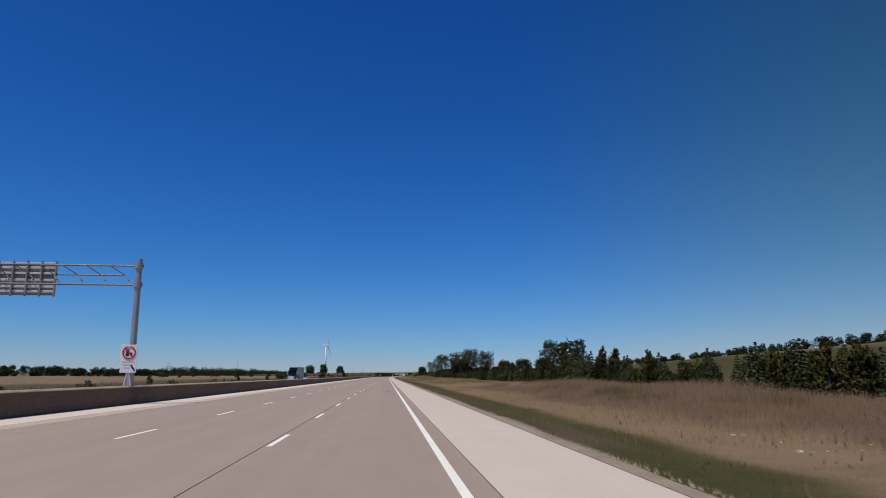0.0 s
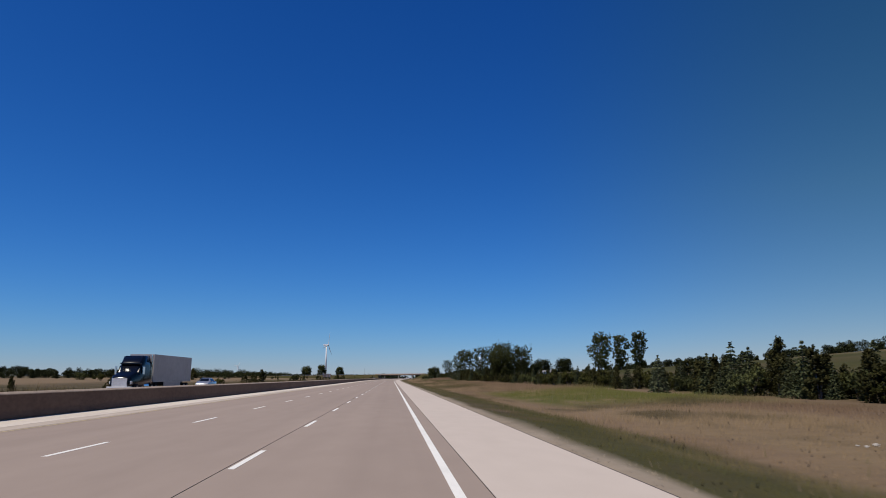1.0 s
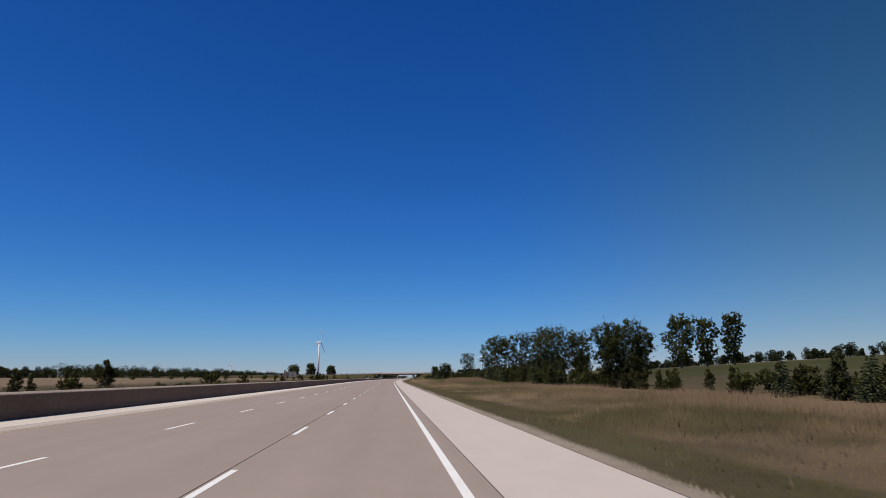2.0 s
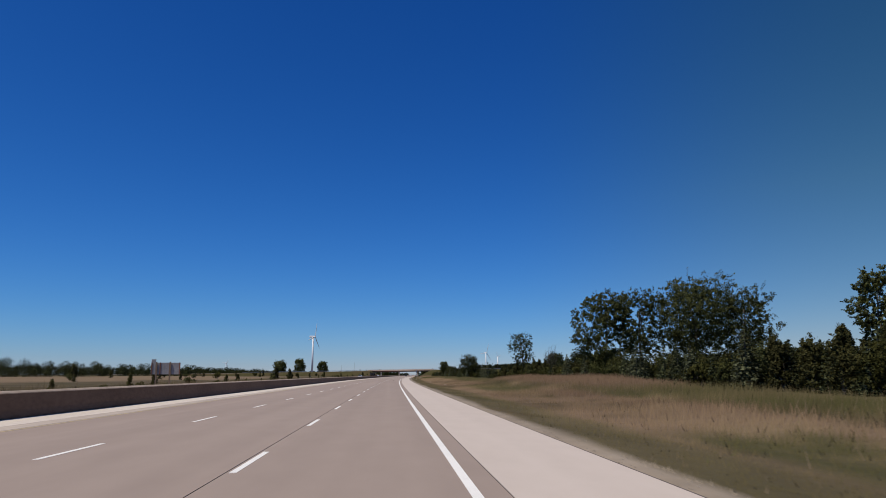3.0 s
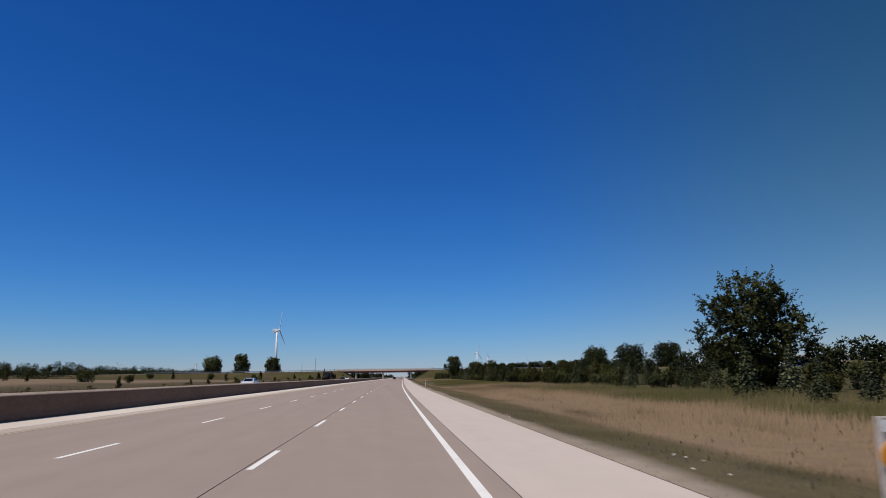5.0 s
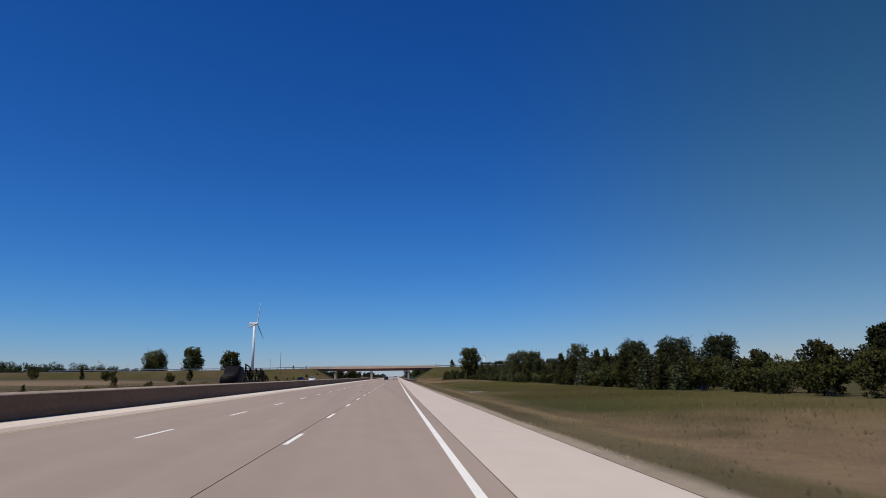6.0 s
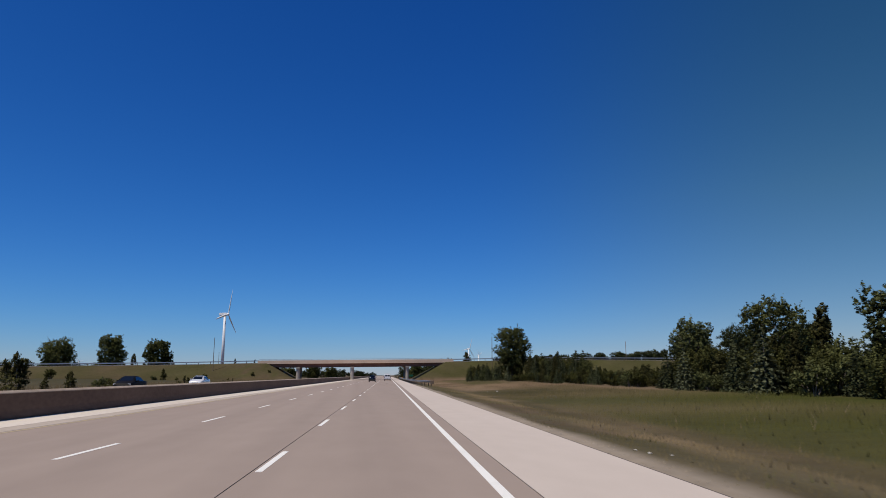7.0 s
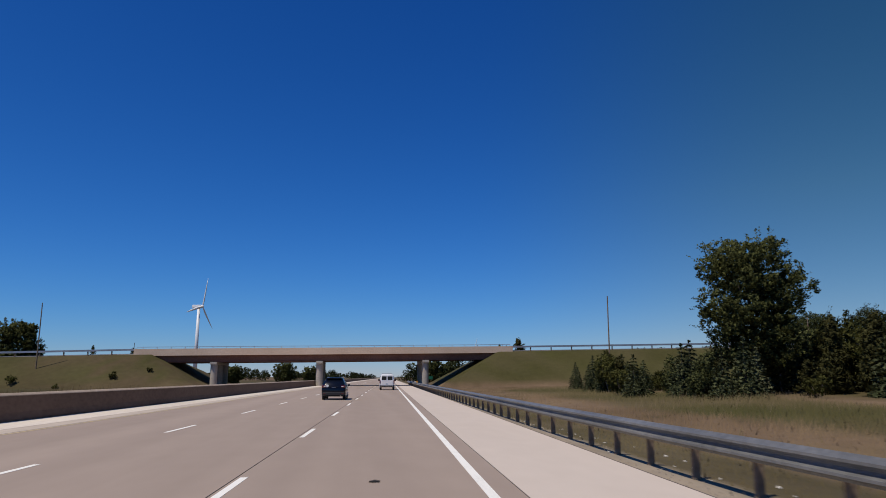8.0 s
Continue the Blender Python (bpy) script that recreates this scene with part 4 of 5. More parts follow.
suv(on_road(-4.05, 1032, 0, 0, 0.90))
van(on_road(-0.4, 1071, 0, 0, 0.94))
lorry(on_road(-24.8, 208.5, -0.05, 180, 0.94))
saloon(on_road(-24.6, 222, -0.05, 180), M_CARSILVER, "silver saloon following the lorry")
saloon(on_road(-19.8, 716, -0.05, 180), M_CARWHITE, "white saloon in the opposite carriageway")
saloon(on_road(-25.5, 936, -0.05, 180), M_CARDARK, "black saloon in the opposite carriageway")
saloon(on_road(-25.5, 962, -0.05, 180), M_CARWHITE, "white saloon following at a distance")
car_carrier(on_road(-22.5, 858, -0.05, 180))

# ---- lane marks ----
DASH, GAP_Y, FIRST = 3.15, 10.70, 5.9
mark = strip("lane_mark", ((-0.06, 0.0), (0.06, 0.0), (0.06, 0.004), (-0.06, 0.004)), M_PAINT, np.array([0.0, DASH]))
for u, shift in ((LANE_U + 0.02, 0.0), (LANE_U - LANE - 0.06, 2.1)):
    for k in range(-2, 145):
        y = FIRST + shift + k * GAP_Y
        h = heading(y)
        ob = new("lane_mark", mark)
        ob.parent = road
        ob.matrix_basis = pose(float(road_x(y)) + u, y, 0, 0, 0, h)

# ---- guardrail at the bridge ----
RAIL_LINE = [(971.0, 6.4), (976, 5.6), (982, 5.1), (988, 4.75), (994, 4.55), (1002, 4.42), (1030, 4.3), (1085, 4.15), (1105, 4.15), (1130, 4.2), (1150, 4.3)]


def rail_u(y):
    return float(np.interp(y, [a for a, b in RAIL_LINE], [b for a, b in RAIL_LINE]))


def w_beam(y0, y1, step=1.0):
    """The pressed two-ridge rail."""
    prof = [(0.00, 0.44), (-0.03, 0.47), (-0.085, 0.50), (-0.085, 0.535), (-0.02, 0.575), (0.0, 0.60), (-0.02, 0.625), (-0.085, 0.665), (-0.085, 0.70), (-0.03, 0.73), (0.0, 0.76)]
    prof = prof + [(u + 0.012, z) for u, z in prof[::-1]]
    ys = np.arange(y0, y1 + 0.01, step)
    n = len(prof)
    v = np.array([(float(road_x(y)) + rail_u(y) + u, y, z) for y in ys for u, z in prof])
    q = [(s * n + i, s * n + (i + 1) % n, s * n + n + (i + 1) % n, s * n + n + i) for s in range(len(ys) - 1) for i in range(n)]
    return mesh_from("rail", v, np.array(q), M_RAIL)


guard = thing("guardrail", at(0, 0), "galvanised steel guardrail on weathered posts beside the shoulder", "guardrail")
part_of("rail", w_beam(971, 1150), guard)
post_mesh = to_mesh("post", boxes((-0.06, 0.06, -0.04, 0.04, -0.6, 0.72), bevel=0.006), M_RUSTWOOD)
block_mesh = to_mesh("spacer", boxes((-0.09, 0.04, -0.05, 0.05, 0.46, 0.74), bevel=0.01), M_RUSTWOOD)
for y in np.arange(972.1, 1150, 1.9):
    x = float(road_x(y)) + rail_u(y)
    p = part_of("post", post_mesh, guard, m=pose(x + 0.19, y, 0, 0, 0, heading(y)))
    part_of("spacer", block_mesh, guard, m=pose(x + 0.10, y, 0, 0, 0, heading(y)))
bm = bmesh.new()
x = float(road_x(971)) + rail_u(971)
box(bm, x - 0.22, x + 0.34, 970.5, 970.95, 0.30, 0.82, bevel=0.04)
part("end_terminal", bm, M_RUSTWOOD, guard, "blunt brown energy-absorbing end box")

# ---- overhead sign and its pole on the median ----
gantry = thing("overhead_sign_gantry", on_road(-13.77, 40.2, 0.97, 0, 1.065), "grey steel cantilever pole with panel signs seen from behind", "sign gantry")
part("pole", tubes(((0, 0, -0.05), (0, 0, 6.5), 0.17, 0.15), n=16), M_GALV, gantry)
part("base_plate", boxes((-0.3, 0.3, -0.25, 0.25, -0.02, 0.05), bevel=0.01), M_GALV, gantry)
for z in (6.15, 5.15):
    part("chord", tubes(((0.22, 0, z), (-11, 0, z), 0.05, 0.05)), M_RAIL, gantry)
    part("collar", tubes(((-0.02, 0, z - 0.14), (-0.02, 0, z + 0.14), 0.22, 0.22), n=14), M_GALV, gantry)
part("chord", tubes(((-0.9, 0.55, 5.72), (-11, 0.55, 5.72), 0.045, 0.045)), M_RAIL, gantry)
for k in range(9):
    x0 = -0.3 - k * 1.2
    part("brace", tubes(((x0, 0, 5.15), (x0 - 0.6, 0.55, 5.72), 0.026, 0.026), ((x0 - 0.6, 0.55, 5.72), (x0 - 1.2, 0, 6.15), 0.026, 0.026), n=5), M_RAIL, gantry)
panel_bm = boxes((-10.4, -4.4, 0.62, 0.66, 4.62, 6.35))
sign = part("sign_panel", panel_bm, M_SIGNBACK, gantry, "bare aluminium back of a large sign")
for z in (4.75, 5.0, 5.35, 5.7, 6.0, 6.22):
    part("stiffener", boxes((-10.4, -4.4, 0.54, 0.62, z, z + 0.13), bevel=0.02), M_ALU, sign)
for x in np.arange(-10.2, -4.4, 0.72):
    part("upright", boxes((x, x + 0.07, 0.46, 0.55, 4.55, 6.42)), M_SIGNBACK, sign)
ban = thing("prohibition_sign", on_road(-13.77, 39.7, 0.97, 0, 1.065), "white sign with a red circle over a tractor symbol", "road sign")
part("panel", boxes((-0.40, 0.40, -0.02, 0.02, 0.65, 2.05), bevel=0.01), M_SIGNWHITE, ban)
ring = bmesh.new()
for k in range(32):
    a, b = 2 * math.pi * k / 32, 2 * math.pi * (k + 1) / 32
    tube(ring, (0.30 * math.cos(a), -0.03, 1.66 + 0.30 * math.sin(a)), (0.30 * math.cos(b), -0.03, 1.66 + 0.30 * math.sin(b)), 0.035, 0.035, 5)
part("red_ring", ring, M_SIGNRED, ban)
sym = boxes((-0.14, 0.02, -0.032, -0.02, 1.60, 1.72), (-0.02, 0.16, -0.032, -0.02, 1.58, 1.66), (-0.12, 0.0, -0.032, -0.02, 1.70, 1.80))
disc(sym, (-0.08, -0.034, 1.56), 0.09, 0.012)
disc(sym, (0.12, -0.034, 1.54), 0.055, 0.012)
part("symbol", sym, M_BLACK, ban, "black tractor shape")
part("slash", tubes(((-0.2, -0.036, 1.86), (0.2, -0.036, 1.46), 0.03, 0.03), n=5), M_SIGNRED, ban)
part("text_bars", boxes((-0.30, 0.30, -0.028, -0.02, 1.16, 1.22), (-0.26, 0.2, -0.028, -0.02, 1.02, 1.08), (-0.2, 0.1, -0.028, -0.02, 0.88, 0.92)), M_ALU, ban)
part("arrow", sheet((0.12, -0.024, 1.0), (0.30, -0.024, 0.72), (0.36, -0.024, 0.78), (0.18, -0.024, 1.06)), M_BLACK, ban)
part("leg", tubes(((-0.16, 0.06, 0.0), (-0.05, 0.06, 0.66), 0.05, 0.05), ((0.16, 0.06, 0.0), (0.05, 0.06, 0.66), 0.05, 0.05)), M_ALU, ban)

# back of a guide sign beyond the far carriageway
guide = thing("guide_sign", at(float(road_x(470)) - 31.6, 470, -0.3, 8), "back of a large aluminium guide sign on posts", "road sign")
part("panel", boxes((-1.6, 2.2, -0.03, 0.03, 1.9, 3.5)), M_SIGNBACK, guide)
part("exit_tab", boxes((-1.6, -1.0, -0.03, 0.03, 3.51, 3.95)), M_SIGNBACK, guide)
for x in (-1.6, -0.5, 0.75, 2.05):
    part("stiffener", boxes((x, x + 0.14, -0.12, -0.03, 1.9, 3.52)), M_GIRDER, guide)
for x in (-0.9, 0.9):
    part("post", boxes((x - 0.1, x + 0.1, -0.25, -0.12, -0.5, 3.6)), M_RUSTWOOD, guide)

# ---- marker posts by the shoulder ----
km = thing("distance_marker", lay(6.5, 621), "tall blue distance sign with white numerals on a thin post", "road sign")
part("post", boxes((-0.03, 0.03, -0.02, 0.02, -0.3, 3.45)), M_GALV, km)
part("panel", boxes((-0.16, 0.16, -0.04, -0.02, 2.55, 3.55), bevel=0.005), M_SIGNBLUE, km, "blue panel")
part("lower_panel", boxes((-0.16, 0.16, -0.04, -0.02, 2.30, 2.54), bevel=0.005), M_SIGNWHITE, km, "white panel")
part("unit_bars", boxes((-0.11, -0.03, -0.046, -0.04, 3.40, 3.48), (0.0, 0.11, -0.046, -0.04, 3.40, 3.48)), M_SIGNWHITE, km)


def letters(text, size, m, material, parent):
    cu = bpy.data.curves.new("numeral", "FONT")
    cu.body, cu.size, cu.extrude, cu.align_x = text, size, 0.003, "CENTER"
    cu.materials.append(material)
    ob = new("numeral", cu)
    ob.parent = parent
    ob.matrix_basis = m
    return ob


letters("3", 0.36, pose(0, -0.045, 3.03, 90), M_SIGNWHITE, km)
letters("8", 0.36, pose(0, -0.045, 2.66, 90), M_SIGNWHITE, km)
letters("0", 0.28, pose(0, -0.045, 2.33, 90), M_BLACK, km)
utility = thing("utility_marker", lay(5.3, 621.2), "weathered white marker post with an orange disc", "marker post")
part("post", boxes((-0.09, 0.09, -0.05, 0.05, -0.3, 1.32), bevel=0.01), M_STONE, utility)
part("marker_disc", disc(bmesh.new(), (0.02, -0.08, 0.90), 0.16, 0.03), M_ORANGE, utility, "orange round marker")
part("cap", boxes((-0.07, 0.12, -0.08, -0.05, 1.16, 1.28)), M_SIGNWHITE, utility)
delin = thing("marker_post", lay(5.2, 741), "slim white roadside marker post", "marker post", "marker posts")
part("post", boxes((-0.05, 0.05, -0.02, 0.02, -0.2, 1.1), bevel=0.005), M_SIGNWHITE, delin)
part("reflector", boxes((-0.04, 0.04, -0.026, -0.02, 0.85, 1.02)), M_ORANGE, delin)
exit_sign = thing("green_sign", at(float(road_x(1140)) + 8.6, 1140, float(ground_z(8.6, 1140))), "small green road sign beyond the bridge", "road sign")
part("panel", boxes((-1.0, 1.0, -0.03, 0.0, 1.5, 2.2), bevel=0.01), M_SIGNGREEN, exit_sign)
part("post", boxes((-0.7, -0.6, 0, 0.08, -0.3, 2.1), (0.6, 0.7, 0, 0.08, -0.3, 2.1)), M_RUSTWOOD, exit_sign)

# ---- concrete guard round the verge columns ----
guard_wall = thing("pier_guard", on_road(4.75, 1106), "short pale concrete guard wall before the bridge columns", "barrier")
part("wall", boxes((-0.2, 0.2, 0, 26, -0.4, 0.82), bevel=0.04), M_CONCRETE, guard_wall)
part("hazard_board", boxes((-0.15, 0.15, -0.05, -0.02, 0.35, 0.95), bevel=0.005), M_ORANGE, guard_wall, "orange hazard board")

# ---- farm buildings on the rise ----
def farmhouse(u, y, turn, length, width, eaves, ridge, wall, roof, label):
    t = thing("farm_building", lay(u, y, 1, turn), label, "house", "farm buildings")
    part("wall", boxes((-length / 2, length / 2, -width / 2, width / 2, -0.5, eaves)), wall, t)
    for s in (1, -1):
        c = [(-length / 2 - 0.4, s * (width / 2 + 0.4), eaves - 0.1), (length / 2 + 0.4, s * (width / 2 + 0.4), eaves - 0.1), (length / 2 + 0.4, 0, ridge), (-length / 2 - 0.4, 0, ridge)]
        part("roof", sheet(*(c if s < 0 else c[::-1]), depth=0.15), roof, t)
    for s in (1, -1):
        x = s * length / 2
        part("gable", sheet((x, -width / 2, eaves), (x, width / 2, eaves), (x, 0, ridge - 0.1), depth=0.05), wall, t)
    for x in np.arange(-length / 2 + 1.4, length / 2 - 0.8, 2.8):
        part("window", boxes((x - 0.5, x + 0.5, -width / 2 - 0.05, -width / 2 + 0.02, 0.9, min(2.1, eaves - 0.3))), M_GLASS, t)
    return t


farmhouse(150, 868, 12, 13, 8, 2.6, 4.4, M_SIGNWHITE, M_SIGNBACK, "long low white farm building on the rise")
farmhouse(165, 1475, -15, 22, 12, 5.0, 9.0, M_SIGNWHITE, M_ALU, "white farmhouse with a pale roof behind the hedgerow")

farmhouse(-1150, 2480, 20, 20, 12, 5.0, 9.0, M_SIGNWHITE, M_ALU, "white farm building far over the fields")
farmhouse(-930, 2350, -10, 16, 10, 4.0, 7.0, M_SIGNWHITE, M_SIGNBACK, "small white farmhouse far over the fields")

# ---- poles ----
def lamp_pole(x, y, h, label):
    z = float(ground_z(x - float(road_x(y)), y))
    t = thing("utility_pole", at(x, y, z), label, "pole", "wooden poles")
    part("shaft", tubes(((0, 0, -0.4), (0, 0, h), 0.12, 0.08), n=10), M_RUSTWOOD, t)
    return t


lamp_pole(54.6, 1085, 13.6, "bare wooden pole behind the bank")
lamp_pole(-36.1, 1108, 11.0, "bare wooden pole on the bank")
lamp_pole(-57.0, 1230, 13.0, "distant bare wooden pole")
lamp_pole(115.6, 1127.2, 7.8, "slim pale pole beyond the hedgerow")


# ---- wind turbines ----
def turbine(x, y, hub, blade, face, spin, label, thick=0.03):
    t = thing("wind_turbine", at(x, y, 0, face), label, "wind turbine", "wind turbines")
    part("tower", tubes(((0, 0, -2), (0, 0, hub), hub * thick, hub * thick * 0.66), n=20), M_WHITE, t, smooth=True)
    part("nacelle", boxes((-1.6, 1.6, -3.0, 7.0, hub - 1.2, hub + 2.2), bevel=0.6), M_WHITE, t)
    part("hub", tubes(((0, -3.0, hub + 0.5), (0, -5.4, hub + 0.5), 1.6, 0.7), n=14), M_WHITE, t)
    for k in range(3):
        a = radians(spin + 120 * k)
        d, e = Vector((math.sin(a), 0, math.cos(a))), Vector((math.cos(a), 0, -math.sin(a)))
        c = Vector((0, -4.2, hub + 0.5))
        bm = bmesh.new()
        rings = []
        for s, w, th in ((0.02, 1.2, 1.2), (0.10, 1.5, 1.1), (0.22, 2.6, 0.9), (0.5, 2.0, 0.6), (0.8, 1.3, 0.35), (1.0, 0.3, 0.12)):
            p = c + d * blade * s
            rings.append([bm.verts.new(p + e * w * q + Vector((0, th * r, 0))) for q, r in ((-0.4, 0), (0, 0.6), (0.7, 0), (0, -0.6))])
        for f, g in zip(rings, rings[1:]):
            for i in range(4):
                bm.faces.new((f[i], f[(i + 1) % 4], g[(i + 1) % 4], g[i]))
        bm.faces.new(rings[0])
        bm.faces.new(rings[-1])
        part("blade", bm, M_WHITE, t, smooth=True)
    return t


turbine(-145.1, 1728.5, 72, 31, 72, 14, "white three-bladed wind turbine in the fields", 0.029)
turbine(389, 3248, 90, 40, 40, 20, "far white wind turbine beyond the road")
turbine(545, 3960, 90, 38, 60, 70, "far white wind turbine beyond the road")
turbine(-880, 4300, 62, 25, 45, 35, "far white wind turbine over the fields")
turbine(-1355, 4600, 64, 25, 30, 80, "far white wind turbine over the fields")

# ---- large trees on the verge ----
def poplar(seed, u, y, h, spread, label, low=0.16, blobs=54, per=420, leaf=0.23, material=None, gaps=0.0, limbs=9, twiggy=0.8):
    return broadleaf("broadleaf_tree", seed, h, spread, low, blobs, per, leaf, material or M_LEAF, limbs, lay(u, y), label, gaps=gaps, group="roadside trees", twiggy=twiggy)


TREE = "tall dark green broadleaf tree behind the verge"
poplar(11, 32.2, 128, 7.4, 2.6, "small upright broadleaf tree above the conifers", 0.2, 30, 320, 0.18)
poplar(12, 35.2, 348.5, 8.7, 4.6, TREE, 0.12, 60, 800, 0.14)
poplar(13, 36.8, 490, 14.8, 5.4, TREE, 0.1, 56, 480, 0.2)
poplar(14, 47.0, 501, 16.4, 5.4, TREE, 0.3, 36, 400, 0.21)
poplar(15, 57.5, 500, 17.6, 8.6, TREE, 0.22, 70, 460, 0.22)
poplar(16, 69.6, 505, 16.0, 7.2, TREE, 0.2, 52, 440, 0.22)
poplar(17, 123.5, 540, 22.0, 7.0, "tall broadleaf tree in a far clump", 0.12, 52, 420, 0.34)
poplar(18, 137.0, 545, 20.4, 5.6, "tall broadleaf tree in a far clump", 0.16, 46, 400, 0.34)
poplar(19, 147.0, 540, 21.6, 5.2, "tall broadleaf tree in a far clump", 0.12, 50, 420, 0.34)
poplar(20, 32.5, 550, 11.4, 3.2, "slender ragged broadleaf tree above the bushes", 0.3, 44, 420, 0.125, M_LEAF_BRIGHT, gaps=0.2, twiggy=1.6)
poplar(21, 29.3, 669, 8.6, 4.1, "round leafy tree standing over the conifers", 0.2, 58, 480, 0.15, twiggy=3.5)
poplar(22, 31.5, 1040, 13.0, 4.7, "dense leafy tree in front of the embankment", 0.2, 110, 560, 0.15, twiggy=0.6)
for k, (u, y, h, s) in enumerate(((-154.6, 1214, 15.6, 8.0), (-132.8, 1219, 18.6, 6.8), (-102, 1190, 15.6, 6.4))):
    poplar(30 + k, u, y, h, s, "round dark broadleaf tree standing in the fields", 0.03, 80, 620, 0.30)
for k, (u, y, h, s) in enumerate(((180, 1262, 18.3, 13.5), (215, 1268, 19.4, 15), (249, 1262, 20, 14.5), (150, 940, 11, 6))):
    poplar(40 + k, u, y, h, s, "rounded broadleaf tree on the rise", 0.0, 90, 560, 0.40, M_FAR)

bare = thing("bare_tree", lay(40.3, 552, 0.9), "leafless grey tree with thin branches", "tree")
bm = bmesh.new()
rng = np.random.default_rng(5)
for k in range(8):
    a = k * 0.82
    p0, p1 = Vector((0, 0, 0.8 + 0.25 * k)), Vector((math.cos(a) * 1.5, math.sin(a) * 1.5, 4.6 + 0.55 * k))
    tube(bm, p0, p1, 0.085, 0.035, 6)
    for j in range(6):
        q = p0.lerp(p1, 0.35 + 0.13 * j)
        e = q + Vector((rng.normal() * 0.7, rng.normal() * 0.7, 1.2 + 0.9 * rng.random()))
        tube(bm, q, e, 0.034, 0.014, 5)
        for i in range(3):
            r = q.lerp(e, 0.4 + 0.25 * i)
            tube(bm, r, r + Vector((rng.normal() * 0.4, rng.normal() * 0.4, 0.5 + 0.4 * rng.random())), 0.018, 0.008, 4)
tube(bm, (0, 0, -0.3), (0, 0, 3.0), 0.17, 0.12, 8)
part("trunk", bm, M_DEADWOOD, bare)

# ---- hedgerow on the verge: conifers, cedars and bushes ----
SPRUCES = [spruce(60 + k, 5.0, lay(31 + k, 12 - 5 * k), "blue-green spruce with drooping boughs on the verge", width=w) for k, w in enumerate((0.30, 0.34, 0.27, 0.32))]
CEDARS = [bush("cedar", 70 + k, w, 4.0, 2200, 0.15, M_CEDAR, lay(30 + 2 * k, -4 - 4 * k), "dark brownish-green cedar on the verge", "cedar", "verge cedars", True) for k, w in enumerate((2.2, 2.6, 1.8, 2.4))]
BUSHES = [bush(name, 80 + k, w, 3.0, 2500, 0.135, mt, lay(36 + 2 * k, -2 - 4 * k), label, group=group) for k, (name, w, mt, label, group) in enumerate((
    ("bush", 3.4, M_BUSH, "rounded dark green bush in the roadside hedgerow", "roadside bushes"), ("shrub", 2.8, M_BUSH, "narrow upright green shrub in the roadside hedgerow", "roadside shrubs"),
    ("shrub", 3.8, M_LEAF_BRIGHT, "broad light green shrub in the roadside hedgerow", "broad shrubs"), ("bush", 3.2, M_BUSH, "rounded dark green bush in the roadside hedgerow", "roadside bushes")))]
TALL_CEDARS = [bush("tall_cedar", 90 + k, w, 6.0, 5000, 0.15, M_CEDAR, lay(30 + 3 * k, -24), "tall dark brownish-green cedar on the verge", "cedar", "verge cedars", True) for k, w in enumerate((2.9, 3.4))]
TALL_BUSHES = [bush("tall_shrub", 94 + k, w, 6.0, 5600, 0.155, mt, lay(30 + 5 * k, -30), "tall rounded green shrub in the roadside hedgerow", group="tall shrubs") for k, (w, mt) in enumerate(((4.6, M_BUSH), (5.2, M_LEAF), (4.2, M_LEAF_BRIGHT)))]
PALE = [spruce(66, 5.0, lay(35, -20), "pale silvery blue-green spruce in the hedgerow", M_SPRUCE_PALE, 0.30)]
rng = np.random.default_rng(9)


def again(kinds, u, y, size):
    return copy_thing(kinds[int(rng.integers(len(kinds)))], lay(u, y, size, float(rng.uniform(0, 360))))


def hedge(y0, y1, step, mix, heights, us, skip=0.0):
    """Fill a stretch of the verge with a mix of kinds (chances of spruce, cedar, bush) of the given heights."""
    y = y0
    while y < y1:
        if rng.random() > skip:
            k = rng.choice(3, p=mix)
            h = rng.uniform(*heights)
            if h > 4.2 and k:
                again((TALL_CEDARS, TALL_BUSHES)[k - 1], rng.uniform(*us), y, h / 6.0)
            else:
                again((SPRUCES, CEDARS, BUSHES)[k], rng.uniform(*us), y, h / (5.0, 4.0, 3.0)[k] * (1, 0.9, 0.85)[k])
        y += step * rng.uniform(0.6, 1.4)


hedge(16, 112, 2.2, (0.45, 0.35, 0.2), (3.0, 4.3), (29, 32))
hedge(20, 120, 2.8, (0.25, 0.45, 0.3), (3.2, 4.5), (33, 38))
hedge(100, 122, 2.0, (0.55, 0.3, 0.15), (4.6, 6.0), (29, 33))
hedge(150, 188, 2.2, (0.5, 0.3, 0.2), (3.4, 4.8), (29, 33))
hedge(132, 300, 2.5, (0.3, 0.5, 0.2), (2.4, 3.9), (29, 33))
hedge(132, 300, 4.0, (0.25, 0.5, 0.25), (2.6, 4.2), (34, 42))
hedge(160, 310, 2.0, (0.15, 0.35, 0.5), (2.3, 3.4), (30, 36))
hedge(300, 372, 4.6, (0.1, 0.75, 0.15), (2.0, 3.2), (29, 36), 0.25)
hedge(372, 470, 2.2, (0.4, 0.35, 0.25), (3.2, 5.0), (29, 34))
hedge(390, 470, 3.6, (0.3, 0.35, 0.35), (3.8, 5.6), (34, 42))
hedge(470, 520, 2.2, (0.12, 0.28, 0.6), (3.0, 4.8), (31, 38))
hedge(480, 520, 3.0, (0.0, 0.2, 0.8), (3.0, 5.0), (42, 62))
hedge(520, 578, 2.8, (0.4, 0.35, 0.25), (3.2, 5.0), (29, 36))
hedge(578, 598, 3.2, (0.1, 0.5, 0.4), (1.6, 2.6), (30, 36))
hedge(598, 720, 2.2, (0.15, 0.4, 0.45), (2.2, 3.3), (29, 37))
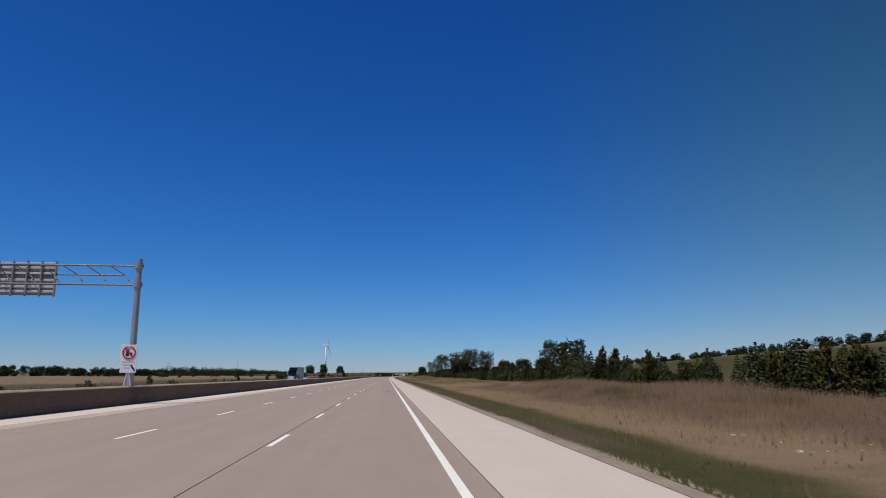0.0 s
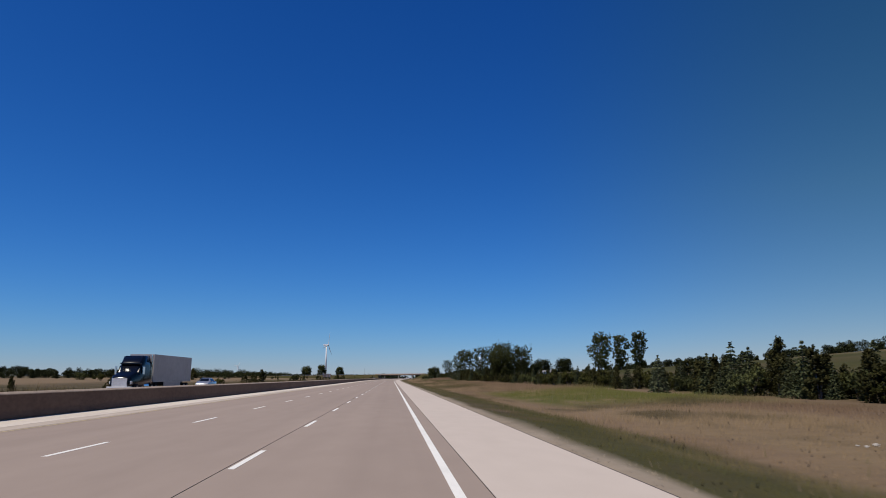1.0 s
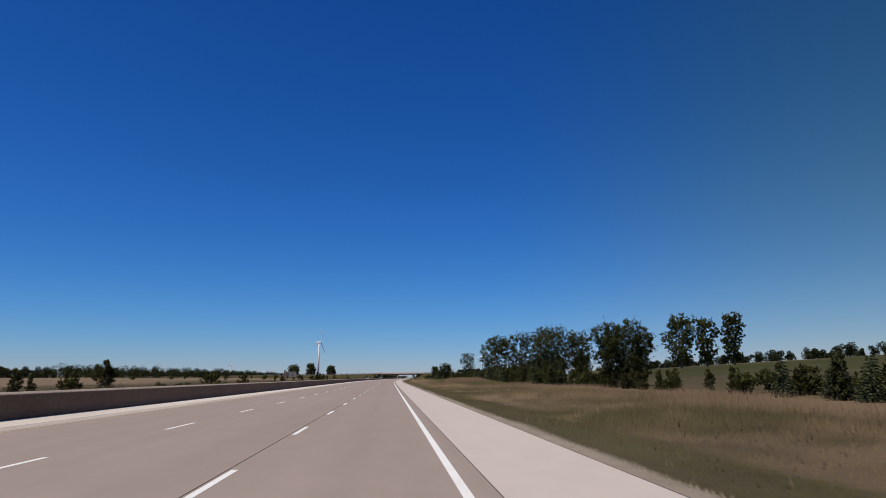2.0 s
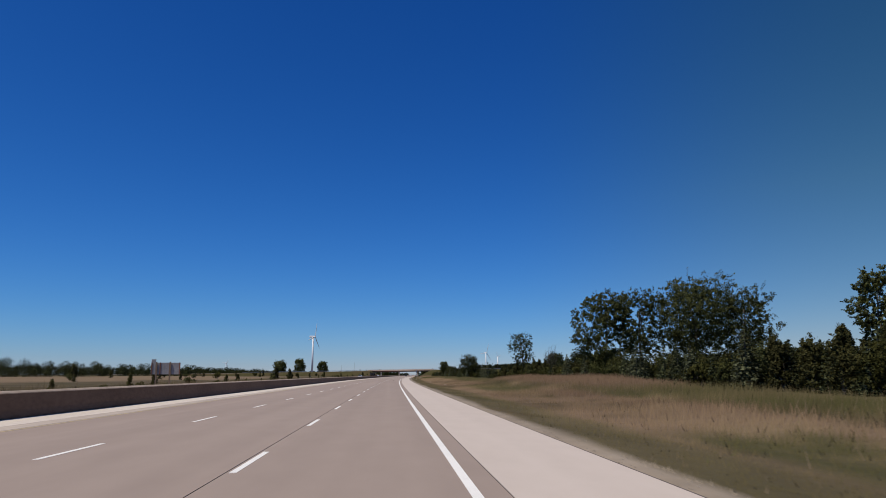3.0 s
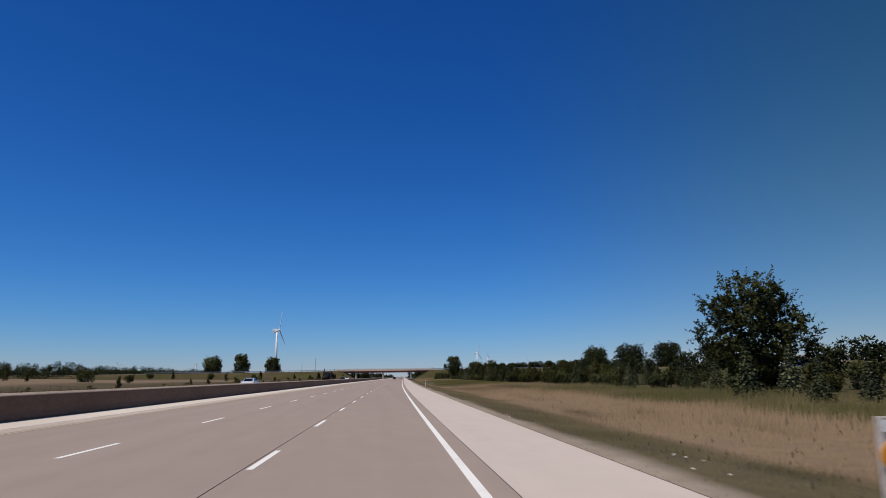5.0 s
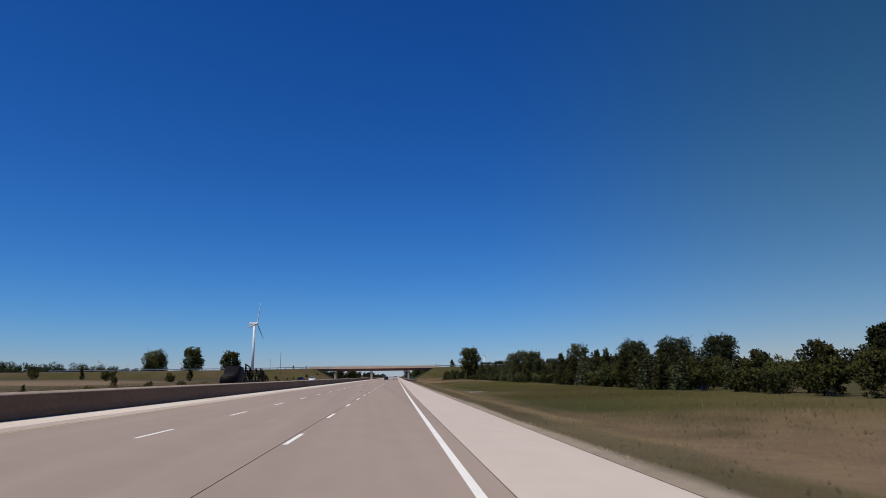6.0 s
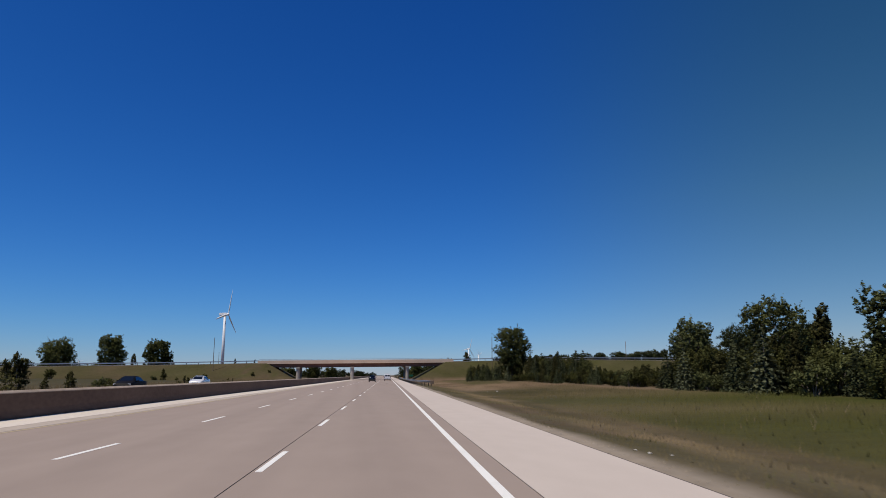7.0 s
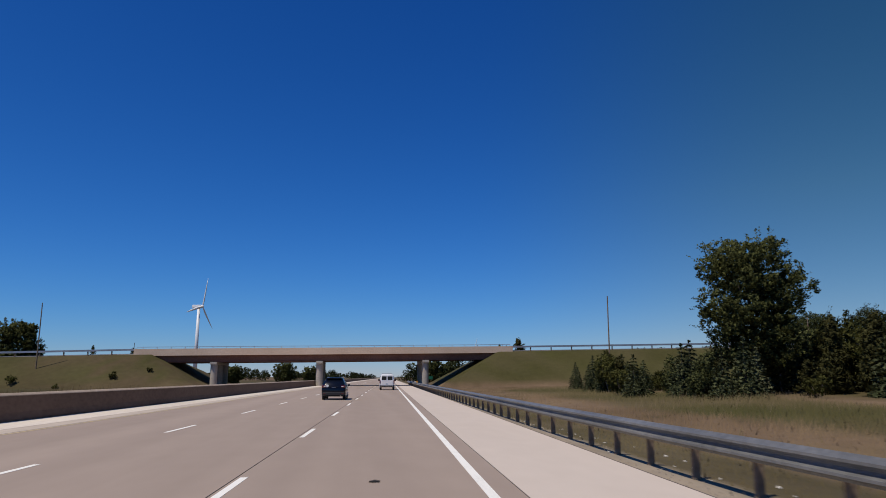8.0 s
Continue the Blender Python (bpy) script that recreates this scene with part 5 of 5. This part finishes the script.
hedge(600, 725, 4.0, (0.2, 0.3, 0.5), (2.6, 3.7), (38, 48))
hedge(720, 838, 2.4, (0.15, 0.35, 0.5), (3.0, 4.4), (31, 36))
hedge(740, 838, 4.2, (0.25, 0.3, 0.45), (3.8, 5.2), (36, 42))
hedge(812, 838, 1.8, (0.2, 0.5, 0.3), (3.6, 5.0), (29, 34))


def hedge_top(y):
    """How high the hedgerow grows along its uneven stretch before the overpass."""
    return float(np.interp(y, [838, 841, 845, 848, 861, 864, 871, 876, 884, 890, 900, 903, 906, 911, 915, 919, 922, 925, 928, 934, 939, 943, 990],
                           [4.8, 3.8, 4.4, 5.5, 6.0, 4.4, 4.6, 4.0, 4.3, 4.1, 4.6, 6.2, 5.2, 5.4, 6.6, 6.4, 5.8, 3.9, 5.4, 6.2, 4.8, 3.3, 3.1]))


for y0, step, us, low, high in ((838, 1.7, (29.5, 33), 0.62, 0.95), (839, 2.6, (33.5, 38), 0.85, 1.1)):
    y = y0
    while y < 990:
        h = hedge_top(y) * rng.uniform(low, high)
        hedge(y, y + 0.1, 1.0, (0.2, 0.4, 0.4), (h, h + 0.01), us)
        y += step * rng.uniform(0.6, 1.4)
poplar(50, 32.0, 916, 7.4, 2.6, "ragged broadleaf tree in the hedgerow", 0.05, 64, 420, 0.12, gaps=0.15, twiggy=1.6)
poplar(51, 32.5, 934, 7.0, 2.4, "ragged broadleaf tree in the hedgerow", 0.05, 60, 420, 0.12, M_LEAF_BRIGHT, gaps=0.15, twiggy=1.6)
poplar(52, 32.0, 860, 6.6, 2.2, "ragged broadleaf tree in the hedgerow", 0.05, 60, 420, 0.12, gaps=0.15, twiggy=1.6)
poplar(53, 32.0, 902, 7.0, 2.2, "ragged broadleaf tree in the hedgerow", 0.05, 64, 420, 0.12, M_LEAF_BRIGHT, gaps=0.15, twiggy=1.6)
hedge(990, 1030, 2.0, (0.25, 0.3, 0.45), (2.2, 3.1), (30, 36))
hedge(1030, 1072, 1.3, (0.34, 0.3, 0.36), (2.8, 4.8), (21.5, 29))
hedge(1010, 1050, 1.8, (0.3, 0.1, 0.6), (5.0, 7.2), (37, 46))
hedge(990, 1075, 2.8, (0.3, 0.2, 0.5), (2.3, 3.6), (32, 46))
hedge(1018, 1040, 1.7, (0.5, 0.2, 0.3), (4.2, 6.4), (34.5, 39))
hedge(318, 374, 3.0, (0.0, 0.75, 0.25), (2.2, 3.2), (29, 34))
hedge(528, 564, 2.2, (0.1, 0.55, 0.35), (3.0, 4.1), (29, 33))
for u, y, h in ((29, 612, 5.2), (29, 605, 4.3), (29.5, 600, 5.4), (28.5, 912, 5.2), (28.5, 927, 4.2), (29, 846, 5.0), (27.5, 661, 3.6), (27, 652, 2.6), (29, 700, 3.2), (28.5, 484, 4.2), (29, 475, 3.6), (28.5, 450, 4.6), (29, 436, 4.2), (28.5, 424, 5.0), (28.5, 196, 4.0), (29, 158, 4.2), (29.5, 1036, 4.0), (26, 1044, 3.2)):
    again(PALE, u, y, h / 5)
for u, y, h in ((33, 610, 4.4), (30, 604, 4.1), (31, 600, 5.0), (24.3, 661, 3.9), (24, 652, 2.6), (20.5, 1040, 3.6), (22.5, 1043, 3.2)):
    again(SPRUCES, u, y, h / 5)
again(TALL_CEDARS, 33.5, 1162, 1.8)
for k, (u, y, h, s) in enumerate(((-47, 1200, 4.8, 3.6), (-44, 1290, 7.2, 5.0), (-37, 1330, 6.4, 4.2), (12, 1180, 6.0, 3.0))):
    poplar(60 + k, u, y, h, s, "round dark tree beyond the overpass", 0.06, 40, 520, 0.26)
for u, y, h in ((21.8, 1121, 1.7), (23.0, 1120, 1.3), (-47, 1118, 1.4), (-53.5, 1117, 1.9)):
    again(CEDARS, u, y, h / 4)

for u, y, h in ((-45, 1104, 1.5), (-52, 1100, 1.1), (-60, 1103, 1.7), (-68, 1100, 1.3), (-40, 1106, 1.0), (-76, 1102, 1.8)):
    again(BUSHES, u, y, h / 3)

# bushes past the far carriageway
for k in range(95):
    y = 60 + k * 10.4 + rng.uniform(-4, 4)
    u = -rng.uniform(34.5, 43)
    if y < 1075:
        h = rng.choice((1.0, 1.4, 1.8, 2.4, 3.6), p=(0.25, 0.3, 0.25, 0.12, 0.08))
        again(BUSHES if rng.random() < 0.7 else CEDARS, u, y, h / 3.2)
for k in range(34):
    y = 420 + k * 22 + rng.uniform(-9, 9)
    again(CEDARS if rng.random() < 0.5 else BUSHES, -rng.uniform(70, 150), y, rng.uniform(0.8, 1.5))


for u, y, h in ((-36, 934, 3.8), (-38, 921, 2.2), (-37, 948, 2.4), (-36, 905, 2.6), (-36, 612, 3.4), (-38, 622, 2.6), (-37, 540, 2.4), (-36, 470, 2.2)):
    again(CEDARS, u, y, h / 3.8)

# low thicket behind the grassy ridge
hedge(487, 530, 1.7, (0.08, 0.47, 0.45), (3.5, 4.15), (30.5, 33))

# ---- far woods ----
def woods(name, rows, seed, label, per=560, leaf=0.65):
    """A belt of many trees: rows of (u, y, height, width)."""
    g = np.random.default_rng(seed)
    pts, facing = [], []
    for u, y, h, w in rows:
        n = per
        z0 = float(ground_z(u, y))
        for j in range(4):
            c = np.array([float(road_x(y)) + u + g.normal() * w * 0.22, y + g.normal() * w * 0.22, z0 + h * (0.16 + 0.18 * j)])
            d = g.normal(size=(n // 4, 3))
            d /= np.linalg.norm(d, axis=1)[:, None]
            facing.append(d)
            pts.append(c + d * np.array([w * 0.36, w * 0.36, h * 0.26]) * g.uniform(0.5, 1.05, n // 4)[:, None] * (1.15 - 0.12 * j))
    v, q, nrm = leaves(np.concatenate(pts), leaf * 0.66, g, np.concatenate(facing))
    return tagged(put(new(name, mesh_from(name, v, q, M_FAR, normals=nrm)), at(0, 0)), label, "woodland", kind="stuff")


def belt(u0, u1, y0, y1, n, h0, h1, gap=0.0):
    out = []
    for k in range(n):
        f = (k + rng.uniform(-0.4, 0.4)) / n
        if rng.random() > gap:
            h = rng.uniform(h0, h1)
            out.append((u0 + (u1 - u0) * f + rng.normal() * 6, y0 + (y1 - y0) * f, h, h * rng.uniform(0.7, 1.1)))
    return out


woods("far_woods", belt(-230, -215, 150, 470, 60, 2.5, 5.0, 0.1), 111, "low dark belt of trees along the field edge")
woods("far_woods", belt(-215, -220, 470, 720, 52, 3.5, 6.8, 0.15), 112, "low dark belt of trees along the field edge")
woods("far_woods", belt(-220, -235, 720, 1500, 165, 7.0, 12.0, 0.15), 101, "dark belt of trees along the field edge")
woods("far_woods", belt(-520, -480, 500, 3200, 330, 10, 16, 0.1), 102, "far dark belt of trees on the plain", leaf=1.3)
woods("far_woods", belt(-900, -60, 2300, 2900, 170, 9, 15, 0.1), 103, "far dark belt of trees on the plain", leaf=1.6)
woods("far_woods", belt(60, 900, 2600, 2300, 170, 10, 16, 0.1), 104, "far dark belt of trees on the plain", leaf=1.6)
woods("far_woods", belt(290, 250, 100, 1000, 260, 5, 10, 0.12), 105, "trees along the top of the rise", leaf=0.8)
woods("far_woods", belt(70, 90, 640, 1000, 60, 5, 8, 0.2), 106, "trees behind the hedgerow")
woods("far_woods", belt(150, 460, 1500, 1700, 70, 8, 12, 0.1), 110, "trees along the far rise", leaf=1.2)
woods("far_woods", belt(76, 135, 1350, 1375, 26, 12, 14.5, 0.0), 113, "woods on the rise behind the embankment", 1100, 1.0)
woods("far_woods", belt(135, 215, 1375, 1400, 30, 12, 15, 0.0), 114, "woods on the rise behind the embankment", 1100, 1.0)
woods("far_woods", belt(16, 30, 1160, 1500, 60, 5, 9, 0.1), 107, "trees beyond the overpass")
woods("far_woods", belt(-90, -48, 1250, 1700, 46, 4, 8, 0.35), 108, "trees beyond the overpass")
woods("far_woods", belt(-44, -30, 1400, 2300, 46, 4, 9, 0.3), 109, "trees beyond the overpass")


# thick stretches of the hedgerow
hedge(398, 436, 1.9, (0.3, 0.35, 0.35), (3.4, 4.6), (29, 33))
hedge(1050, 1076, 2.4, (0.1, 0.1, 0.8), (2.6, 3.6), (28, 34))


# ---- grass ----
def blades(name, n, u_range, y_range, h_of, seed, label, width=0.016, thin=None, tint=None):
    g = np.random.default_rng(seed)
    u = g.uniform(*u_range, n)
    y = g.uniform(*y_range, n)
    if thin is not None:
        keep = g.random(n) < thin(u, y)
        u, y = u[keep], y[keep]
        n = len(u)
    h = h_of(u, y) * g.uniform(0.55, 1.3, n)
    a = g.uniform(-0.6, 0.6, n) - 1.0
    w = width * g.uniform(0.6, 1.5, n)
    base = np.stack([road_x(y) + u, y, ground_z(u, y) - 0.03], 1)
    side = np.stack([np.cos(a), np.sin(a), 0 * a], 1) * w[:, None]
    lean = np.stack([g.normal(size=n) * 0.25 * h + 0.06 * h, g.normal(size=n) * 0.25 * h, h], 1)
    v = np.stack([base - side, base + side, base + lean], 1).reshape(-1, 3)
    col = (growth(u, y) if tint is None else 0.3 * growth(u, y) + 0.7 * np.array(tint)) * g.uniform(0.92, 1.10, (n, 1))
    me = mesh_from(name, v, np.arange(n * 3).reshape(n, 3), M_BLADE, np.repeat(col, 3, 0), np.repeat(unit(np.array((-0.2, -0.15, 1.0)) + g.normal(size=(n, 3)) * 0.14), 3, 0))
    return tagged(put(new(name, me), at(0, 0)), label, "grass", kind="stuff")


def verge_height(u, y):
    tall = np.interp(u, [4.5, 5.5, 8, 10, 14, 22, 27], [0.06, 0.11, 0.16, 0.28, 0.42, 0.66, 0.74])
    tall = tall * np.where((y > 745) & (y < 960), 0.55, 1.0) * np.where(y > 960, 0.7, 1.0) * np.where((y > 104) & (y < 205) & (u > 10), 0.5, 1.0)
    return tall * (0.85 + 0.3 * wave(u, y, 5.0, 2.2))


blades("verge_grass", 500000, (4.7, 27), (4, 1095), verge_height, 201, "tall dry tan and green verge grass", thin=lambda u, y: np.where(u < 6, 0.7, 1.0))
blades("edge_grass", 170000, (4.15, 8.5), (4, 1095), lambda u, y: np.interp(u, [4.1, 5, 7, 8.5], [0.04, 0.10, 0.15, 0.18]), 204, "short worn grass along the shoulder", 0.014, lambda u, y: soft(4.1, 4.8, u) * (0.6 + 0.4 * wave(u, y, 0.7, 1.3)))
blades("bank_grass", 70000, (8, 60), (1085, 1112), lambda u, y: 0.22 + 0 * u, 202, "rough grass on the embankment", 0.018)
blades("far_side_grass", 60000, (-46, -32.0), (40, 1090), lambda u, y: 0.75 + 0.25 * wave(u, y, 6.0, 0.5), 203, "rough weedy grass beyond the far carriageway", 0.05, None, (0.062, 0.048, 0.024))

# taller tufts and stalks standing out of the verge
def tufts(phase, edge):
    return lambda u, y: np.clip(1.6 * (wave(u, y, 0.55, phase) + 0.6 * wave(u, y, 4.3, phase) - edge), 0, 1) * np.where((y > 745) & (y < 960) & (u > 9), 0.4, 1.0)


blades("dry_stalks", 60000, (5.2, 24), (4, 1090), lambda u, y: np.interp(u, [5, 10, 20, 26], [0.2, 0.42, 0.8, 1.0]) * np.where((y > 745) & (y < 960), 0.6, 1.0), 402, "scattered thin dry stalks in the verge", 0.012, tufts(0.9, 0.75), (0.165, 0.122, 0.086))
blades("green_tufts", 45000, (4.6, 16), (4, 1090), lambda u, y: np.interp(u, [4.6, 6, 10, 16], [0.10, 0.2, 0.32, 0.4]), 403, "scattered low green grass tufts in the verge", 0.014, lambda u, y: tufts(2.3, 0.75)(u, y) * np.where(u > 8.5, 0.35, 1.0), (0.075, 0.078, 0.026))


# scraps lying on the lanes
def scrap(u, y, r, label):
    bm = bmesh.new()
    bmesh.ops.create_icosphere(bm, subdivisions=1, radius=r)
    for vert in bm.verts:
        vert.co = Vector((vert.co.x * 1.5, vert.co.y * 0.8, vert.co.z * 0.35 + 0.2 * r)) * (1 + 0.3 * noise.noise(vert.co * 9 / r))
    return tagged(put(new("road_debris", to_mesh("road_debris", bm, M_RUBBER)), on_road(u, y)), label, "debris")


scrap(-0.58, 564.9, 0.07, "small dark scrap of tyre rubber on the lane")
scrap(-0.47, 992.7, 0.07, "small dark scrap of tyre rubber on the lane")
scrap(0.31, 71.4, 0.06, "small dark scrap of tyre rubber on the lane")
scrap(-1.64, 502.5, 0.04, "small dark scrap on the lane")
scrap(-3.47, 813.4, 0.06, "small dark scrap on the lane")
scrap(-2.85, 810.7, 0.05, "small dark scrap on the lane")

# ---- flowers, stones ----
g = np.random.default_rng(301)
fu, fy = 9.5 + g.normal(size=260) * 0.55, 820.6 + g.normal(size=260) * 0.4
fp = np.stack([road_x(fy) + fu, fy, ground_z(fu, fy) + g.uniform(0.25, 0.4, 260)], 1)
v, q, nrm = leaves(fp, 0.05, g, np.tile((0.0, 0.0, 1.0), (260, 1)))
tagged(put(new("wild_flowers", mesh_from("wild_flowers", v, q, M_FLOWER, normals=nrm)), at(0, 0)), "patch of small white wild flowers in the grass", "flowers", kind="stuff")


def stone(seed, u, y, r):
    s = np.random.default_rng(seed)
    bm = bmesh.new()
    bmesh.ops.create_icosphere(bm, subdivisions=2, radius=r)
    for vert in bm.verts:
        vert.co *= 1 + 0.3 * noise.noise(vert.co * (2 / r) + Vector((seed, 0, 0)))
        vert.co.z *= 0.6
    ob = put(new("stone", to_mesh("stone", bm, M_STONE)), lay(u, y, 1, float(s.uniform(0, 360)), -0.2 * r))
    return tagged(ob, "pale field stone lying in the verge grass", "stone", "verge stones")


STONES = ((12.5, 25.3, 0.13), (12.9, 25.4, 0.09), (12.5, 22.2, 0.06), (11.5, 19.5, 0.13), (11.8, 19.4, 0.09), (12.3, 19.5, 0.05), (13.1, 19.2, 0.07), (14.1, 20.2, 0.06), (12.5, 27.7, 0.07),
          (13.5, 141.4, 0.06), (13.5, 141, 0.08), (13.9, 141.2, 0.13), (16.7, 343.1, 0.14), (16.8, 328.5, 0.08), (12.3, 329.3, 0.07), (10.3, 515.9, 0.11), (10.4, 514.9, 0.11), (10.6, 513.9, 0.08),
          (12.3, 514.8, 0.11), (12.4, 513.3, 0.1), (11, 509.5, 0.07), (11.2, 509, 0.12), (11.5, 508.4, 0.09), (14.6, 523.7, 0.09), (8.4, 578.8, 0.09), (8.8, 577.7, 0.09), (9.5, 578, 0.13),
          (10.1, 578.1, 0.14), (10.4, 577.5, 0.07), (5.8, 570, 0.06), (5.1, 565.6, 0.07), (4.9, 565.5, 0.05), (9.6, 570.8, 0.07), (6, 629, 0.09), (6.1, 628.6, 0.09), (6.2, 628, 0.1),
          (5.3, 626.4, 0.08), (5.8, 626, 0.08), (12.8, 945.8, 0.16), (7, 938, 0.09), (11.7, 946.5, 0.07), (5.1, 876, 0.07), (5.2, 875.4, 0.09), (5.7, 875.4, 0.07), (6.0, 1003, 0.1), (5.4, 1000, 0.08), (5.6, 995, 0.08))
for k, (u, y, r) in enumerate(STONES):
    stone(k, u, y, r * (0.8 if u > 8 else 0.5))
rng = np.random.default_rng(77)
for k in range(30):
    # broken stones and rubble at the foot of the guardrail
    stone(100 + k, float(rng.uniform(4.5, 6.4)), float(rng.uniform(984, 1012)), float(rng.uniform(0.02, 0.05)))


# loose gravel along the slab edge
g = np.random.default_rng(302)
n = 16000
gu, gy = 4.11 + np.abs(g.normal(size=n)) * 0.32, g.uniform(4, 1095, n)
gp = np.stack([road_x(gy) + gu, gy, ground_z(gu, gy) + 0.01], 1)
gs = g.uniform(0.006, 0.022, n)[:, None, None]
ga = g.uniform(0, 6.28, n)
corner = np.stack([np.stack([np.cos(ga + k * 2.1), np.sin(ga + k * 2.1), 0 * ga - 0.4], 1) for k in range(3)] + [np.stack([0.3 * np.cos(ga), 0.3 * np.sin(ga), 0 * ga + 0.8], 1)], 1)
v = (gp[:, None] + corner * gs).reshape(-1, 3)
q = (np.arange(n)[:, None, None] * 4 + np.array([[0, 1, 3], [1, 2, 3], [2, 0, 3]])).reshape(-1, 3)
tagged(put(new("gravel", mesh_from("gravel", v, q, M_GRAVEL)), at(0, 0)), "loose pale gravel along the shoulder edge", "gravel", kind="stuff")
